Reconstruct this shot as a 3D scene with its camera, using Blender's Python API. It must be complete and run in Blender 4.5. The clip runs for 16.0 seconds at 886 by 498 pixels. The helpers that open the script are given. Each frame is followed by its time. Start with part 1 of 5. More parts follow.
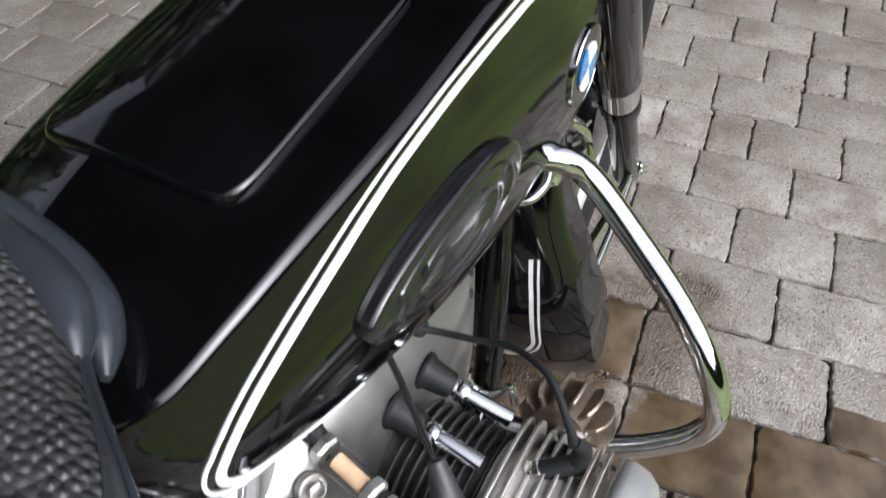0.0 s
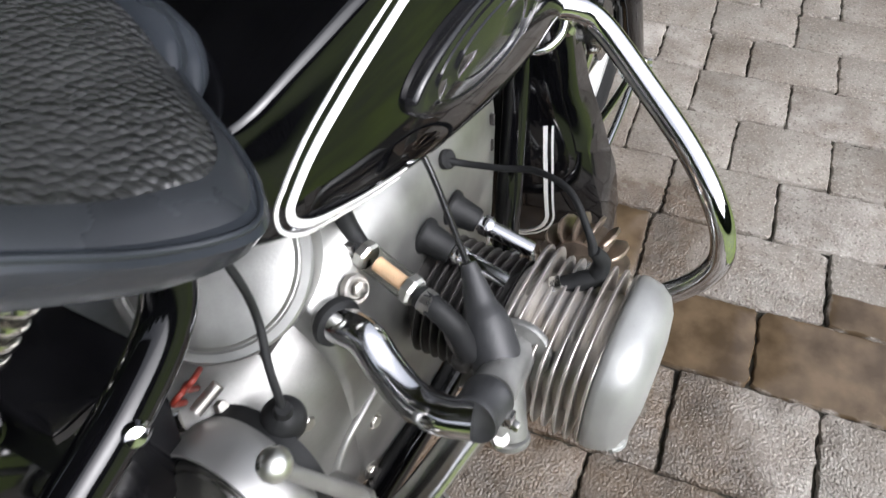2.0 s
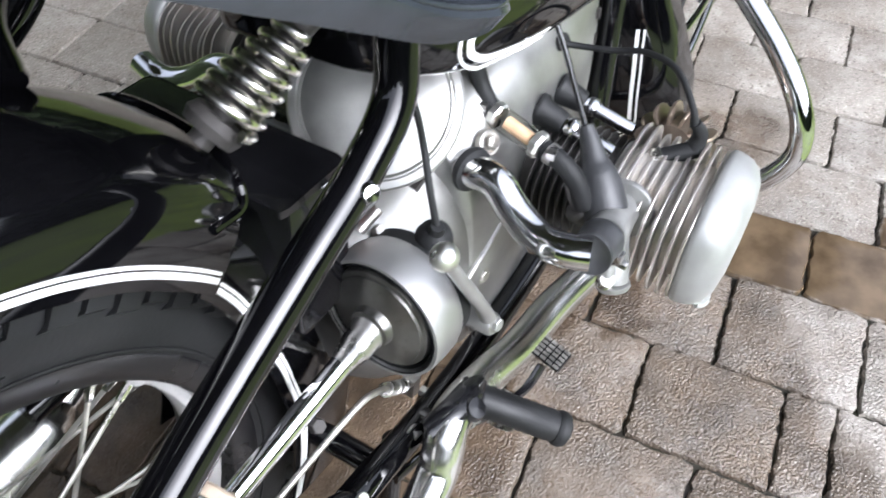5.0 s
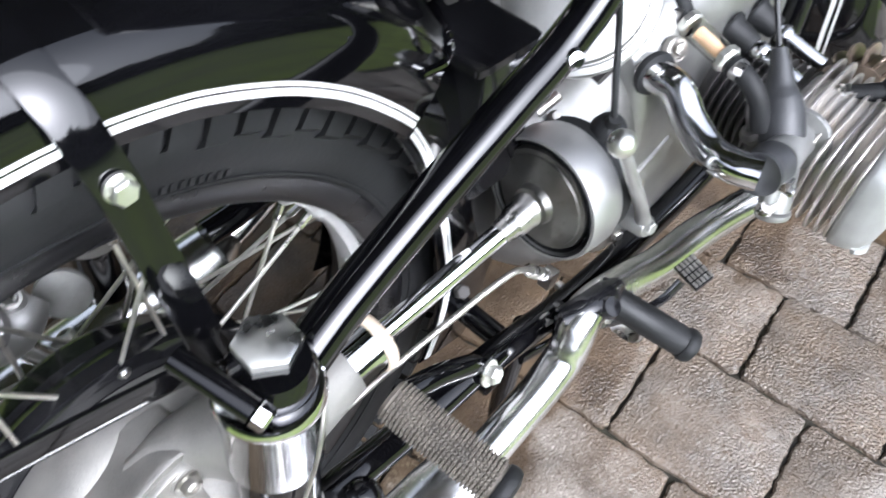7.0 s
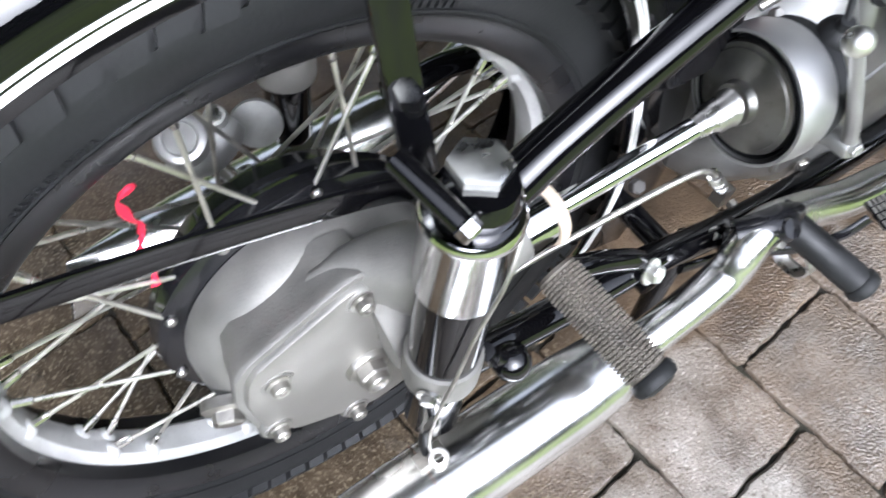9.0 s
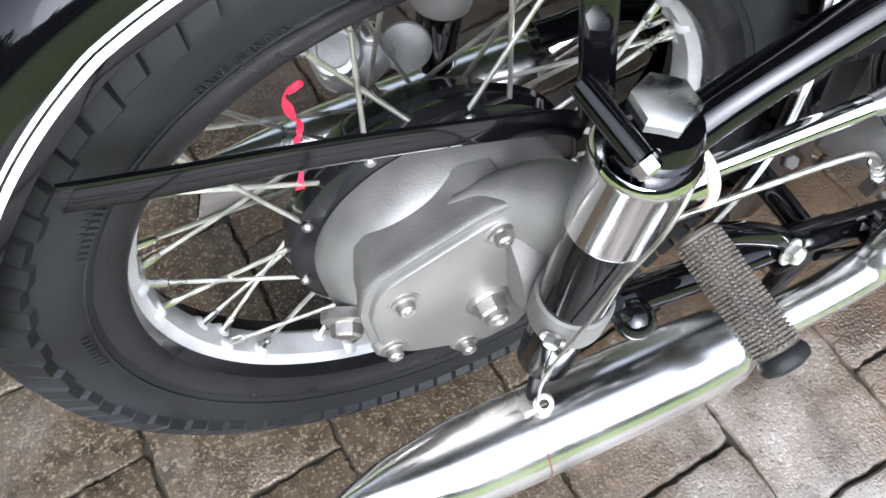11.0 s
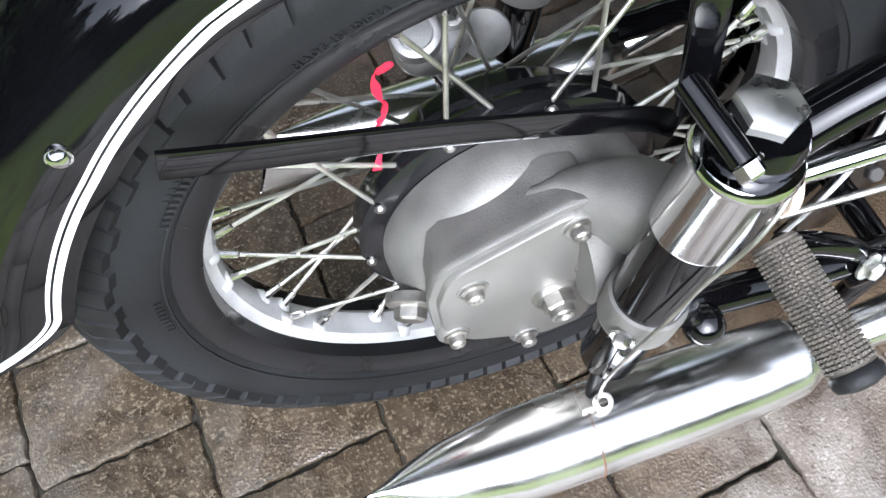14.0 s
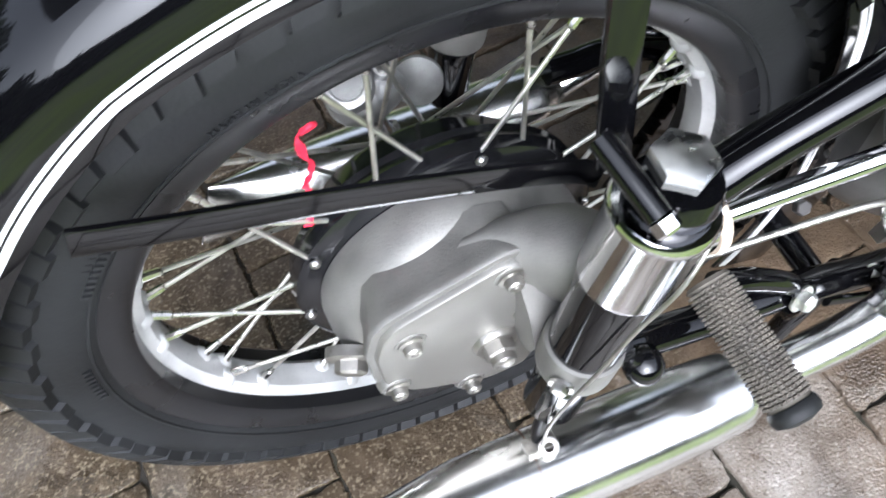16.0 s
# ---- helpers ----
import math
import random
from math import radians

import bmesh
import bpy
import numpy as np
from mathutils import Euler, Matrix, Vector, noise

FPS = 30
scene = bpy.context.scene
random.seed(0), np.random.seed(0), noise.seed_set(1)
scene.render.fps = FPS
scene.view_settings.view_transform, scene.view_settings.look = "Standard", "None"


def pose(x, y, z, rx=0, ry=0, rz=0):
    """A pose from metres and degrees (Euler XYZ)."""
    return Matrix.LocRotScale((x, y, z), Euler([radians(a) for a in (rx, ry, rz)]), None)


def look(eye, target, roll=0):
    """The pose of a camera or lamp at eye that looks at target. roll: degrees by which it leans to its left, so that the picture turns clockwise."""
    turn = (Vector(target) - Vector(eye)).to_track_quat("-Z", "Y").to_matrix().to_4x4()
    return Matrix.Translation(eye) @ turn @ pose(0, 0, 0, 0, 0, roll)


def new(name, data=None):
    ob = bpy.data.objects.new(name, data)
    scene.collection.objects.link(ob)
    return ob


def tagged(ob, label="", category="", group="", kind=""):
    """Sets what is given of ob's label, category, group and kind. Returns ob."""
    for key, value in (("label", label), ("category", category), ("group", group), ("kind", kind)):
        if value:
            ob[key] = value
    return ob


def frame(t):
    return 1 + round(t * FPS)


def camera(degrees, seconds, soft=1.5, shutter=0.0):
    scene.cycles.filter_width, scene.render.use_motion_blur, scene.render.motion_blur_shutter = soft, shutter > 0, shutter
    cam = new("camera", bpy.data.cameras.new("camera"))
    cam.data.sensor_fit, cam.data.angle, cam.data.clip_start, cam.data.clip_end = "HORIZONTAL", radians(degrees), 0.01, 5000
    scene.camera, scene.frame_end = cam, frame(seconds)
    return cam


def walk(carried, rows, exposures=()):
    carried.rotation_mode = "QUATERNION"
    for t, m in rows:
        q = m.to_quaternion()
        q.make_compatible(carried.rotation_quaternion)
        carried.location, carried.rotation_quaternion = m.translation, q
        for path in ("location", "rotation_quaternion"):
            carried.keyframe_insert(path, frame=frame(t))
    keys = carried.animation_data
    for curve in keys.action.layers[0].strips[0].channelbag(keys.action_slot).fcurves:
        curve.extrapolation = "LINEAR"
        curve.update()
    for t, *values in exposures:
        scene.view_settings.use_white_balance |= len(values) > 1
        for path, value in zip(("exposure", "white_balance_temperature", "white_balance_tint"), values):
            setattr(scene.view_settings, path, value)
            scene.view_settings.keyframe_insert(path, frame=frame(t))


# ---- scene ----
cam = camera(59.30, 16.0, 1.5, 0.7)
PATH = [
    (0.0, (0.3476, -0.3180, 0.9493), (0.9451, 0.0147, 0.2197), -0.69),
    (0.5, (0.3288, -0.3257, 0.9215), (0.9238, 0.0051, 0.1891), -1.06),
    (1.0, (0.3067, -0.3323, 0.8995), (0.8978, -0.0056, 0.1621), -1.19),
    (1.5, (0.2665, -0.3455, 0.8985), (0.8533, -0.0227, 0.1559), -1.37),
    (2.0, (0.2309, -0.3528, 0.9028), (0.8152, -0.0304, 0.1581), -1.59),
    (2.5, (0.1925, -0.3634, 0.9144), (0.7739, -0.0430, 0.1665), -1.75),
    (3.0, (0.1681, -0.3674, 0.9234), (0.7461, -0.0504, 0.1714), -1.67),
    (3.2, (0.1566, -0.3697, 0.9241), (0.7335, -0.0513, 0.1719), -1.89),
    (5.3, (0.0726, -0.3381, 0.9096), (0.5971, 0.0034, 0.1298), -1.06),
    (5.5, (0.0644, -0.3390, 0.9116), (0.5759, 0.0134, 0.1279), -1.30),
    (6.0, (0.0485, -0.3388, 0.9131), (0.5241, 0.0348, 0.1166), -1.47),
    (6.5, (0.0354, -0.3390, 0.9103), (0.4789, 0.0499, 0.1028), -2.07),
    (7.0, (0.0181, -0.3415, 0.9076), (0.4178, 0.0642, 0.0856), -1.94),
    (7.5, (0.0046, -0.3405, 0.9023), (0.3706, 0.0739, 0.0690), -1.78),
    (8.0, (-0.0094, -0.3409, 0.8962), (0.3193, 0.0843, 0.0528), -2.78),
    (8.5, (-0.0301, -0.3423, 0.8867), (0.2553, 0.0955, 0.0342), -3.94),
    (9.0, (-0.0483, -0.3434, 0.8825), (0.1947, 0.1039, 0.0217), -5.60),
    (9.5, (-0.0691, -0.3404, 0.8723), (0.1299, 0.1134, 0.0038), -7.09),
    (9.7, (-0.0791, -0.3403, 0.8710), (0.1108, 0.1152, 0.0013), -7.04),
    (11.8, (-0.0944, -0.3323, 0.8684), (0.0129, 0.1265, -0.0137), -8.81),
    (12.0, (-0.0954, -0.3321, 0.8674), (0.0075, 0.1272, -0.0148), -8.96),
    (12.5, (-0.0986, -0.3318, 0.8688), (-0.0030, 0.1287, -0.0137), -9.06),
    (13.0, (-0.1043, -0.3296, 0.8684), (-0.0152, 0.1313, -0.0146), -9.10),
    (13.5, (-0.1094, -0.3277, 0.8687), (-0.0242, 0.1334, -0.0145), -9.19),
    (14.0, (-0.1150, -0.3244, 0.8689), (-0.0293, 0.1373, -0.0140), -9.06),
    (14.5, (-0.1162, -0.3227, 0.8693), (-0.0235, 0.1405, -0.0122), -8.63),
    (15.0, (-0.1145, -0.3215, 0.8698), (-0.0067, 0.1459, -0.0077), -7.95),
    (15.5, (-0.1090, -0.3205, 0.8697), (0.0132, 0.1495, -0.0045), -7.14),
    (16.0, (-0.0908, -0.3154, 0.8736), (0.0506, 0.1579, 0.0042), -6.06),
]
walk(cam, [(t, look(e, g, r)) for t, e, g, r in PATH], exposures=[(0.0, 0.88, 5950, 13), (3.0, 1.05, 6100, 13), (5.5, 1.62, 5750, 13), (16.0, 1.65, 5650, 12)])

# ---- light ----
world = bpy.data.worlds.new("overcast_sky")
scene.world = world
world.use_nodes = True
wn, wl = world.node_tree.nodes, world.node_tree.links
sky = wn.new("ShaderNodeTexSky")
sky.sky_type, sky.sun_disc = "NISHITA", False
sky.sun_elevation, sky.sun_rotation = radians(38), radians(191)
sky.dust_density = 7.0
pale = wn.new("ShaderNodeHueSaturation")
pale.inputs["Saturation"].default_value = 0.22
wl.new(sky.outputs[0], pale.inputs["Color"])
wl.new(pale.outputs[0], wn["Background"].inputs["Color"])
wn["Background"].inputs["Strength"].default_value = 0.15
sun_lamp = bpy.data.lights.new("sun", "SUN")
sun_lamp.energy, sun_lamp.angle, sun_lamp.color = 0.8, radians(70), (1.0, 0.98, 0.95)
sun = new("sun", sun_lamp)
sun.matrix_world = look((-0.6, -5.0, 3.8), (0.4, 0, 0.5))


# ---- materials ----
def surface(name, base, rough=0.5, metal=0.0, vary=0.12, scale=18.0, bump=0.0, grain=300.0, tint=None, spots=0.0, coat=0.0, rvary=0.25, per_object=0.0):
    m = bpy.data.materials.new(name)
    m.use_nodes = True
    n, l = m.node_tree.nodes, m.node_tree.links
    b = n["Principled BSDF"]
    b.inputs["Metallic"].default_value = metal
    b.inputs["Coat Weight"].default_value = coat
    b.inputs["Coat Roughness"].default_value = 0.04
    co = n.new("ShaderNodeTexCoord")
    big = n.new("ShaderNodeTexNoise")
    big.inputs["Scale"].default_value, big.inputs["Detail"].default_value = scale, 6.0
    l.new(co.outputs["Object"], big.inputs["Vector"])
    fine = n.new("ShaderNodeTexNoise")
    fine.inputs["Scale"].default_value, fine.inputs["Detail"].default_value = grain, 4.0
    l.new(co.outputs["Object"], fine.inputs["Vector"])
    lo = [c * (1 - vary) for c in base]
    hi = [min(1.0, c * (1 + vary)) for c in base] if tint is None else list(tint)
    mix = n.new("ShaderNodeMix")
    mix.data_type = "RGBA"
    mix.inputs[6].default_value, mix.inputs[7].default_value = (*lo, 1), (*hi, 1)
    ramp = n.new("ShaderNodeMapRange")
    ramp.inputs["From Min"].default_value, ramp.inputs["From Max"].default_value = 0.35, 0.65
    l.new(big.outputs[0], ramp.inputs["Value"])
    l.new(ramp.outputs[0], mix.inputs[0])
    colour = mix.outputs[2]
    if spots:
        sp = n.new("ShaderNodeMapRange")
        sp.inputs["From Min"].default_value, sp.inputs["From Max"].default_value = 0.60, 0.72
        sp.inputs["To Max"].default_value = spots
        l.new(fine.outputs[0], sp.inputs["Value"])
        m2 = n.new("ShaderNodeMix")
        m2.data_type = "RGBA"
        m2.inputs[7].default_value = (*[c * 0.35 for c in base], 1)
        l.new(sp.outputs[0], m2.inputs[0])
        l.new(colour, m2.inputs[6])
        colour = m2.outputs[2]
    if per_object:
        oi = n.new("ShaderNodeObjectInfo")
        hs = n.new("ShaderNodeHueSaturation")
        vr = n.new("ShaderNodeMapRange")
        vr.inputs["To Min"].default_value, vr.inputs["To Max"].default_value = 1 - per_object, 1 + per_object
        l.new(oi.outputs["Random"], vr.inputs["Value"])
        l.new(vr.outputs[0], hs.inputs["Value"])
        l.new(colour, hs.inputs["Color"])
        colour = hs.outputs[0]
    l.new(colour, b.inputs["Base Color"])
    rr = n.new("ShaderNodeMapRange")
    rr.inputs["From Min"].default_value, rr.inputs["From Max"].default_value = 0.3, 0.7
    rr.inputs["To Min"].default_value, rr.inputs["To Max"].default_value = rough * (1 - rvary), min(1.0, rough * (1 + rvary))
    l.new(big.outputs[0], rr.inputs["Value"])
    l.new(rr.outputs[0], b.inputs["Roughness"])
    if bump:
        bp = n.new("ShaderNodeBump")
        bp.inputs["Strength"].default_value, bp.inputs["Distance"].default_value = bump, 0.002
        l.new(fine.outputs[0], bp.inputs["Height"])
        l.new(bp.outputs[0], b.inputs["Normal"])
    return m


ENAMEL = surface("black_enamel", (0.002, 0.002, 0.0025), 0.06, vary=0.3, coat=0.08, grain=90, rvary=0.4)
WHITE = surface("white_pinstripe_paint", (0.82, 0.82, 0.80), 0.25, vary=0.03, coat=0.6)
CHROME = surface("chrome_plate", (0.70, 0.70, 0.71), 0.10, 1.0, 0.05, 14, rvary=0.5)
OLDCHROME = surface("weathered_chrome", (0.62, 0.60, 0.56), 0.2, 1.0, 0.15, 40, spots=0.5, grain=160)
ALU = surface("satin_cast_aluminium", (0.35, 0.35, 0.335), 0.44, 0.9, 0.16, 26, bump=0.08, grain=500)
GREYALU = surface("grey_satin_aluminium", (0.42, 0.42, 0.41), 0.47, 0.9, 0.10, 26, bump=0.05, grain=500)
DRUMBLACK = surface("black_drum_paint", (0.006, 0.006, 0.007), 0.14, vary=0.3, bump=0.03, grain=200)
SATINBLACK = surface("satin_black_paint", (0.004, 0.004, 0.005), 0.36, vary=0.3, bump=0.04, grain=200)
DULLCHROME = surface("aged_silencer_chrome", (0.74, 0.735, 0.715), 0.22, 1.0, 0.08, 16, spots=0.15, grain=150)
PLATEALU = surface("dusty_satin_cover_plate", (0.25, 0.24, 0.22), 0.44, 0.65, 0.12, 24, bump=0.12, grain=500, spots=0.1)
CASTALU = surface("stained_cast_drive_housing", (0.21, 0.203, 0.188), 0.56, 0.6, 0.22, 20, bump=0.22, grain=600, spots=0.2)
FINALU = surface("stained_fin_aluminium", (0.60, 0.58, 0.55), 0.42, 0.75, 0.2, 30, bump=0.12, grain=400, tint=(0.46, 0.42, 0.37), spots=0.25)
IRON = surface("dark_cast_iron", (0.045, 0.042, 0.04), 0.6, 0.3, 0.3, 30, bump=0.25, grain=400)
COUPLING = surface("dark_turned_steel", (0.27, 0.265, 0.25), 0.36, 1.0, 0.15, 40, spots=0.2, grain=200)
STEEL = surface("bare_steel", (0.50, 0.49, 0.47), 0.3, 1.0, 0.15, 50, spots=0.3, grain=200)
ZINC = surface("dull_bright_plating", (0.72, 0.72, 0.68), 0.36, 1.0, 0.12, 50, rvary=0.5)
GREYZINC = surface("dull_grey_zinc_casting", (0.30, 0.30, 0.29), 0.5, 0.7, 0.2, 40, bump=0.15, grain=500, spots=0.2)
PAINTALU = surface("pale_matt_cover_aluminium", (0.36, 0.365, 0.355), 0.46, 0.45, 0.12, 26, bump=0.08, grain=500, spots=0.12)
GEARALU = surface("dull_gearbox_aluminium", (0.255, 0.252, 0.242), 0.44, 0.8, 0.18, 22, bump=0.10, grain=450, spots=0.15)
RIMBLACK = surface("black_rim_paint", (0.006, 0.006, 0.007), 0.30, vary=0.3, bump=0.03, grain=200)
DULLSTEEL = surface("dull_grey_steel", (0.40, 0.385, 0.355), 0.42, 0.95, 0.2, 60, spots=0.3, grain=220)
SPOKE = surface("dull_plated_spoke", (0.62, 0.60, 0.55), 0.34, 0.95, 0.15, 60, spots=0.25, grain=220)
RUBBER = surface("worn_black_rubber", (0.010, 0.0105, 0.011), 0.58, vary=0.25, scale=25, bump=0.12, grain=350)
TYRE = surface("grey_black_tyre_rubber", (0.0110, 0.0115, 0.0122), 0.60, vary=0.3, scale=14, bump=0.12, grain=260)
PEGRUBBER = surface("dusty_footrest_rubber", (0.10, 0.088, 0.072), 0.75, vary=0.25, scale=60, bump=0.2, grain=300)
FINSTEEL = surface("heat_browned_steel", (0.30, 0.24, 0.19), 0.38, 0.85, 0.25, 60, bump=0.15, grain=300, spots=0.3)
RUST = surface("rusty_iron", (0.16, 0.075, 0.04), 0.75, 0.2, 0.4, 70, bump=0.3, grain=300)
RIMPAINT = surface("silver_painted_rim", (0.62, 0.62, 0.61), 0.42, 0.45, 0.12, 30, bump=0.05, grain=300, spots=0.2)
CREAM = surface("cream_felt_seal", (0.50, 0.41, 0.31), 0.8, vary=0.15, scale=60, bump=0.2)
REDCLOTH = surface("red_ribbon_cloth", (0.75, 0.02, 0.06), 0.65, vary=0.12, scale=120, bump=0.2, grain=900)
REDPLASTIC = surface("red_wire_insulation", (0.14, 0.018, 0.010), 0.45, vary=0.2, scale=60)
AMBER = surface("orange_fuel_filter_element", (0.86, 0.60, 0.38), 0.7, vary=0.12, scale=90, bump=0.2, grain=700)
BLUE = surface("blue_emblem_enamel", (0.03, 0.22, 0.55), 0.2, vary=0.05, coat=0.8)
CLEAR = bpy.data.materials.new("clear_filter_plastic")
CLEAR.use_nodes = True
cb = CLEAR.node_tree.nodes["Principled BSDF"]
cb.inputs["Base Color"].default_value = (0.92, 0.91, 0.88, 1)
cb.inputs["Transmission Weight"].default_value, cb.inputs["Roughness"].default_value, cb.inputs["IOR"].default_value = 1.0, 0.08, 1.12


def leather():
    m = surface("black_grained_saddle_vinyl", (0.037, 0.038, 0.038), 0.27, vary=0.2, scale=20)
    n, l = m.node_tree.nodes, m.node_tree.links
    co = n.new("ShaderNodeTexCoord")
    mp = n.new("ShaderNodeMapping")
    mp.inputs["Scale"].default_value = (222, 180, 20)
    l.new(co.outputs["Object"], mp.inputs["Vector"])
    wob = n.new("ShaderNodeTexNoise")
    wob.inputs["Scale"].default_value = 0.5
    l.new(mp.outputs[0], wob.inputs["Vector"])
    add = n.new("ShaderNodeVectorMath")
    add.operation = "MULTIPLY_ADD"
    add.inputs[1].default_value = (0.12, 0.12, 0.12)
    l.new(wob.outputs["Color"], add.inputs[0])
    l.new(mp.outputs[0], add.inputs[2])
    vo = n.new("ShaderNodeTexVoronoi")
    vo.feature = "SMOOTH_F1"
    vo.inputs["Scale"].default_value = 1.0
    vo.inputs["Smoothness"].default_value = 0.06
    vo.inputs["Randomness"].default_value = 0.55
    l.new(add.outputs[0], vo.inputs["Vector"])
    inv = n.new("ShaderNodeMath")
    inv.operation = "SUBTRACT"
    inv.inputs[0].default_value = 1.0
    l.new(vo.outputs["Distance"], inv.inputs[1])
    bp = n.new("ShaderNodeBump")
    bp.inputs["Strength"].default_value, bp.inputs["Distance"].default_value = 1.0, 0.0034
    l.new(inv.outputs[0], bp.inputs["Height"])
    l.new(bp.outputs[0], n["Principled BSDF"].inputs["Normal"])
    return m


LEATHER = leather()
PADRUBBER = surface("glossy_black_pad_rubber", (0.010, 0.010, 0.011), 0.16, vary=0.25, scale=30, coat=0.3)
GLOSSVINYL = surface("glossy_black_vinyl", (0.026, 0.030, 0.036), 0.20, vary=0.2, scale=20, bump=0.03, grain=500)
# black rubber with the grey of sky light put into its base colour
HOSERUBBER = surface("sky_greyed_rubber", (0.030, 0.031, 0.033), 0.46, vary=0.25, scale=40, bump=0.1, grain=350)
VINYL = surface("smooth_black_vinyl", (0.028, 0.031, 0.035), 0.30, vary=0.2, scale=20, bump=0.06, grain=500)


def paving():
    """Concrete setts, grey to red-brown from stone to stone, damp in patches."""
    m = bpy.data.materials.new("damp_concrete_setts")
    m.use_nodes = True
    n, l = m.node_tree.nodes, m.node_tree.links
    b = n["Principled BSDF"]
    geo = n.new("ShaderNodeNewGeometry")

    def tex(scale, detail=6.0):
        t = n.new("ShaderNodeTexNoise")
        t.inputs["Scale"].default_value, t.inputs["Detail"].default_value = scale, detail
        l.new(geo.outputs["Position"], t.inputs["Vector"])
        return t.outputs[0]

    def rng(v, a, b2, c=0.0, d=1.0):
        t = n.new("ShaderNodeMapRange")
        t.inputs["From Min"].default_value, t.inputs["From Max"].default_value = a, b2
        t.inputs["To Min"].default_value, t.inputs["To Max"].default_value = c, d
        l.new(v, t.inputs["Value"])
        return t.outputs[0]

    def mixc(f, a, b2):
        t = n.new("ShaderNodeMix")
        t.data_type = "RGBA"
        l.new(f, t.inputs[0])
        for k, v in ((6, a), (7, b2)):
            if isinstance(v, tuple):
                t.inputs[k].default_value = (*v, 1)
            else:
                l.new(v, t.inputs[k])
        return t.outputs[2]

    def maths(op, a, b2):
        t = n.new("ShaderNodeMath")
        t.operation, t.use_clamp = op, True
        for k, v in ((0, a), (1, b2)):
            if isinstance(v, float):
                t.inputs[k].default_value = v
            else:
                l.new(v, t.inputs[k])
        return t.outputs[0]

    def oval(cx, cy, rx, ry):
        """Distance from an oval's centre, in shares of its reach."""
        o = n.new("ShaderNodeMapping")
        o.vector_type = "TEXTURE"
        o.inputs["Location"].default_value, o.inputs["Scale"].default_value = (cx, cy, 0), (rx, ry, 1)
        l.new(geo.outputs["Position"], o.inputs["Vector"])
        k = n.new("ShaderNodeVectorMath")
        k.operation = "LENGTH"
        l.new(o.outputs[0], k.inputs[0])
        return k.outputs["Value"]

    oi = n.new("ShaderNodeObjectInfo")
    stone = mixc(rng(oi.outputs["Random"], 0.0, 1.0), (0.27, 0.248, 0.215), (0.44, 0.414, 0.375))
    cloud = mixc(rng(tex(11.0, 4.0), 0.36, 0.62), (0.235, 0.208, 0.178), stone)
    cloud = mixc(rng(tex(38.0, 5.0), 0.40, 0.62, 0.0, 0.45), cloud, (0.18, 0.152, 0.122))
    grain = mixc(rng(tex(260.0, 4.0), 0.55, 0.66, 0.0, 0.55), cloud, (0.56, 0.52, 0.46))
    grain = mixc(rng(tex(170.0, 4.0), 0.57, 0.68, 0.0, 0.8), grain, (0.085, 0.068, 0.052))
    # puddles beside the engine and dark ovals under the bike, with uneven edges
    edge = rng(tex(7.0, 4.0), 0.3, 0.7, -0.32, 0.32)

    def stone_film(u0, u1, s0, s1):
        """Standing water that fills hollow stones up to their edges, given by row and by run."""
        o = n.new("ShaderNodeMapping")
        o.vector_type = "TEXTURE"
        cu, cs = (u0 + u1) / 2, (s0 + s1) / 2
        o.inputs["Location"].default_value = (cu * np.cos(0.1157) - cs * np.sin(0.1157), cu * np.sin(0.1157) + cs * np.cos(0.1157), 0)
        o.inputs["Rotation"].default_value = (0, 0, 0.1157)
        o.inputs["Scale"].default_value = ((u1 - u0) / 2, (s1 - s0) / 2, 1)
        l.new(geo.outputs["Position"], o.inputs["Vector"])
        ab = n.new("ShaderNodeVectorMath")
        ab.operation = "ABSOLUTE"
        l.new(o.outputs[0], ab.inputs[0])
        xyz = n.new("ShaderNodeSeparateXYZ")
        l.new(ab.outputs[0], xyz.inputs[0])
        far_ = n.new("ShaderNodeMath")
        far_.operation = "MAXIMUM"
        l.new(xyz.outputs[0], far_.inputs[0])
        l.new(xyz.outputs[1], far_.inputs[1])
        w_ = n.new("ShaderNodeMath")
        w_.operation = "ADD"
        l.new(far_.outputs[0], w_.inputs[0])
        l.new(rng(tex(30.0, 3.0), 0.3, 0.7, -0.05, 0.05), w_.inputs[1])
        return rng(w_.outputs[0], 0.93, 1.01, 1.0, 0.0)

    film_ = stone_film(0.846, 0.988, -0.90, -0.366)
    for box in ((0.988, 1.134, -0.36, -0.05), (0.988, 1.052, -0.82, -0.631)):
        film_ = maths("MAXIMUM", film_, stone_film(*box))
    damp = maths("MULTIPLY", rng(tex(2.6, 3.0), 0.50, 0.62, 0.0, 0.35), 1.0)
    # under and beyond the bike the damp brown also stands in for shade
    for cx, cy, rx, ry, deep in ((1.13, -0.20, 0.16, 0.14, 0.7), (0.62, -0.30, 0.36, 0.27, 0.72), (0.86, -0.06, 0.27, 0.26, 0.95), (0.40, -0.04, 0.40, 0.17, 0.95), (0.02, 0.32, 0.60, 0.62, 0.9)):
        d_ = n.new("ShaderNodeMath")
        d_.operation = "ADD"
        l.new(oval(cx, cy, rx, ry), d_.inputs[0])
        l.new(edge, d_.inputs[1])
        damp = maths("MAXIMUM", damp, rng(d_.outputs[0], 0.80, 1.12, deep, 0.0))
    wet_shaded = mixc(damp, grain, mixc(rng(tex(14.0), 0.35, 0.65), (0.046, 0.030, 0.017), (0.115, 0.078, 0.047)))
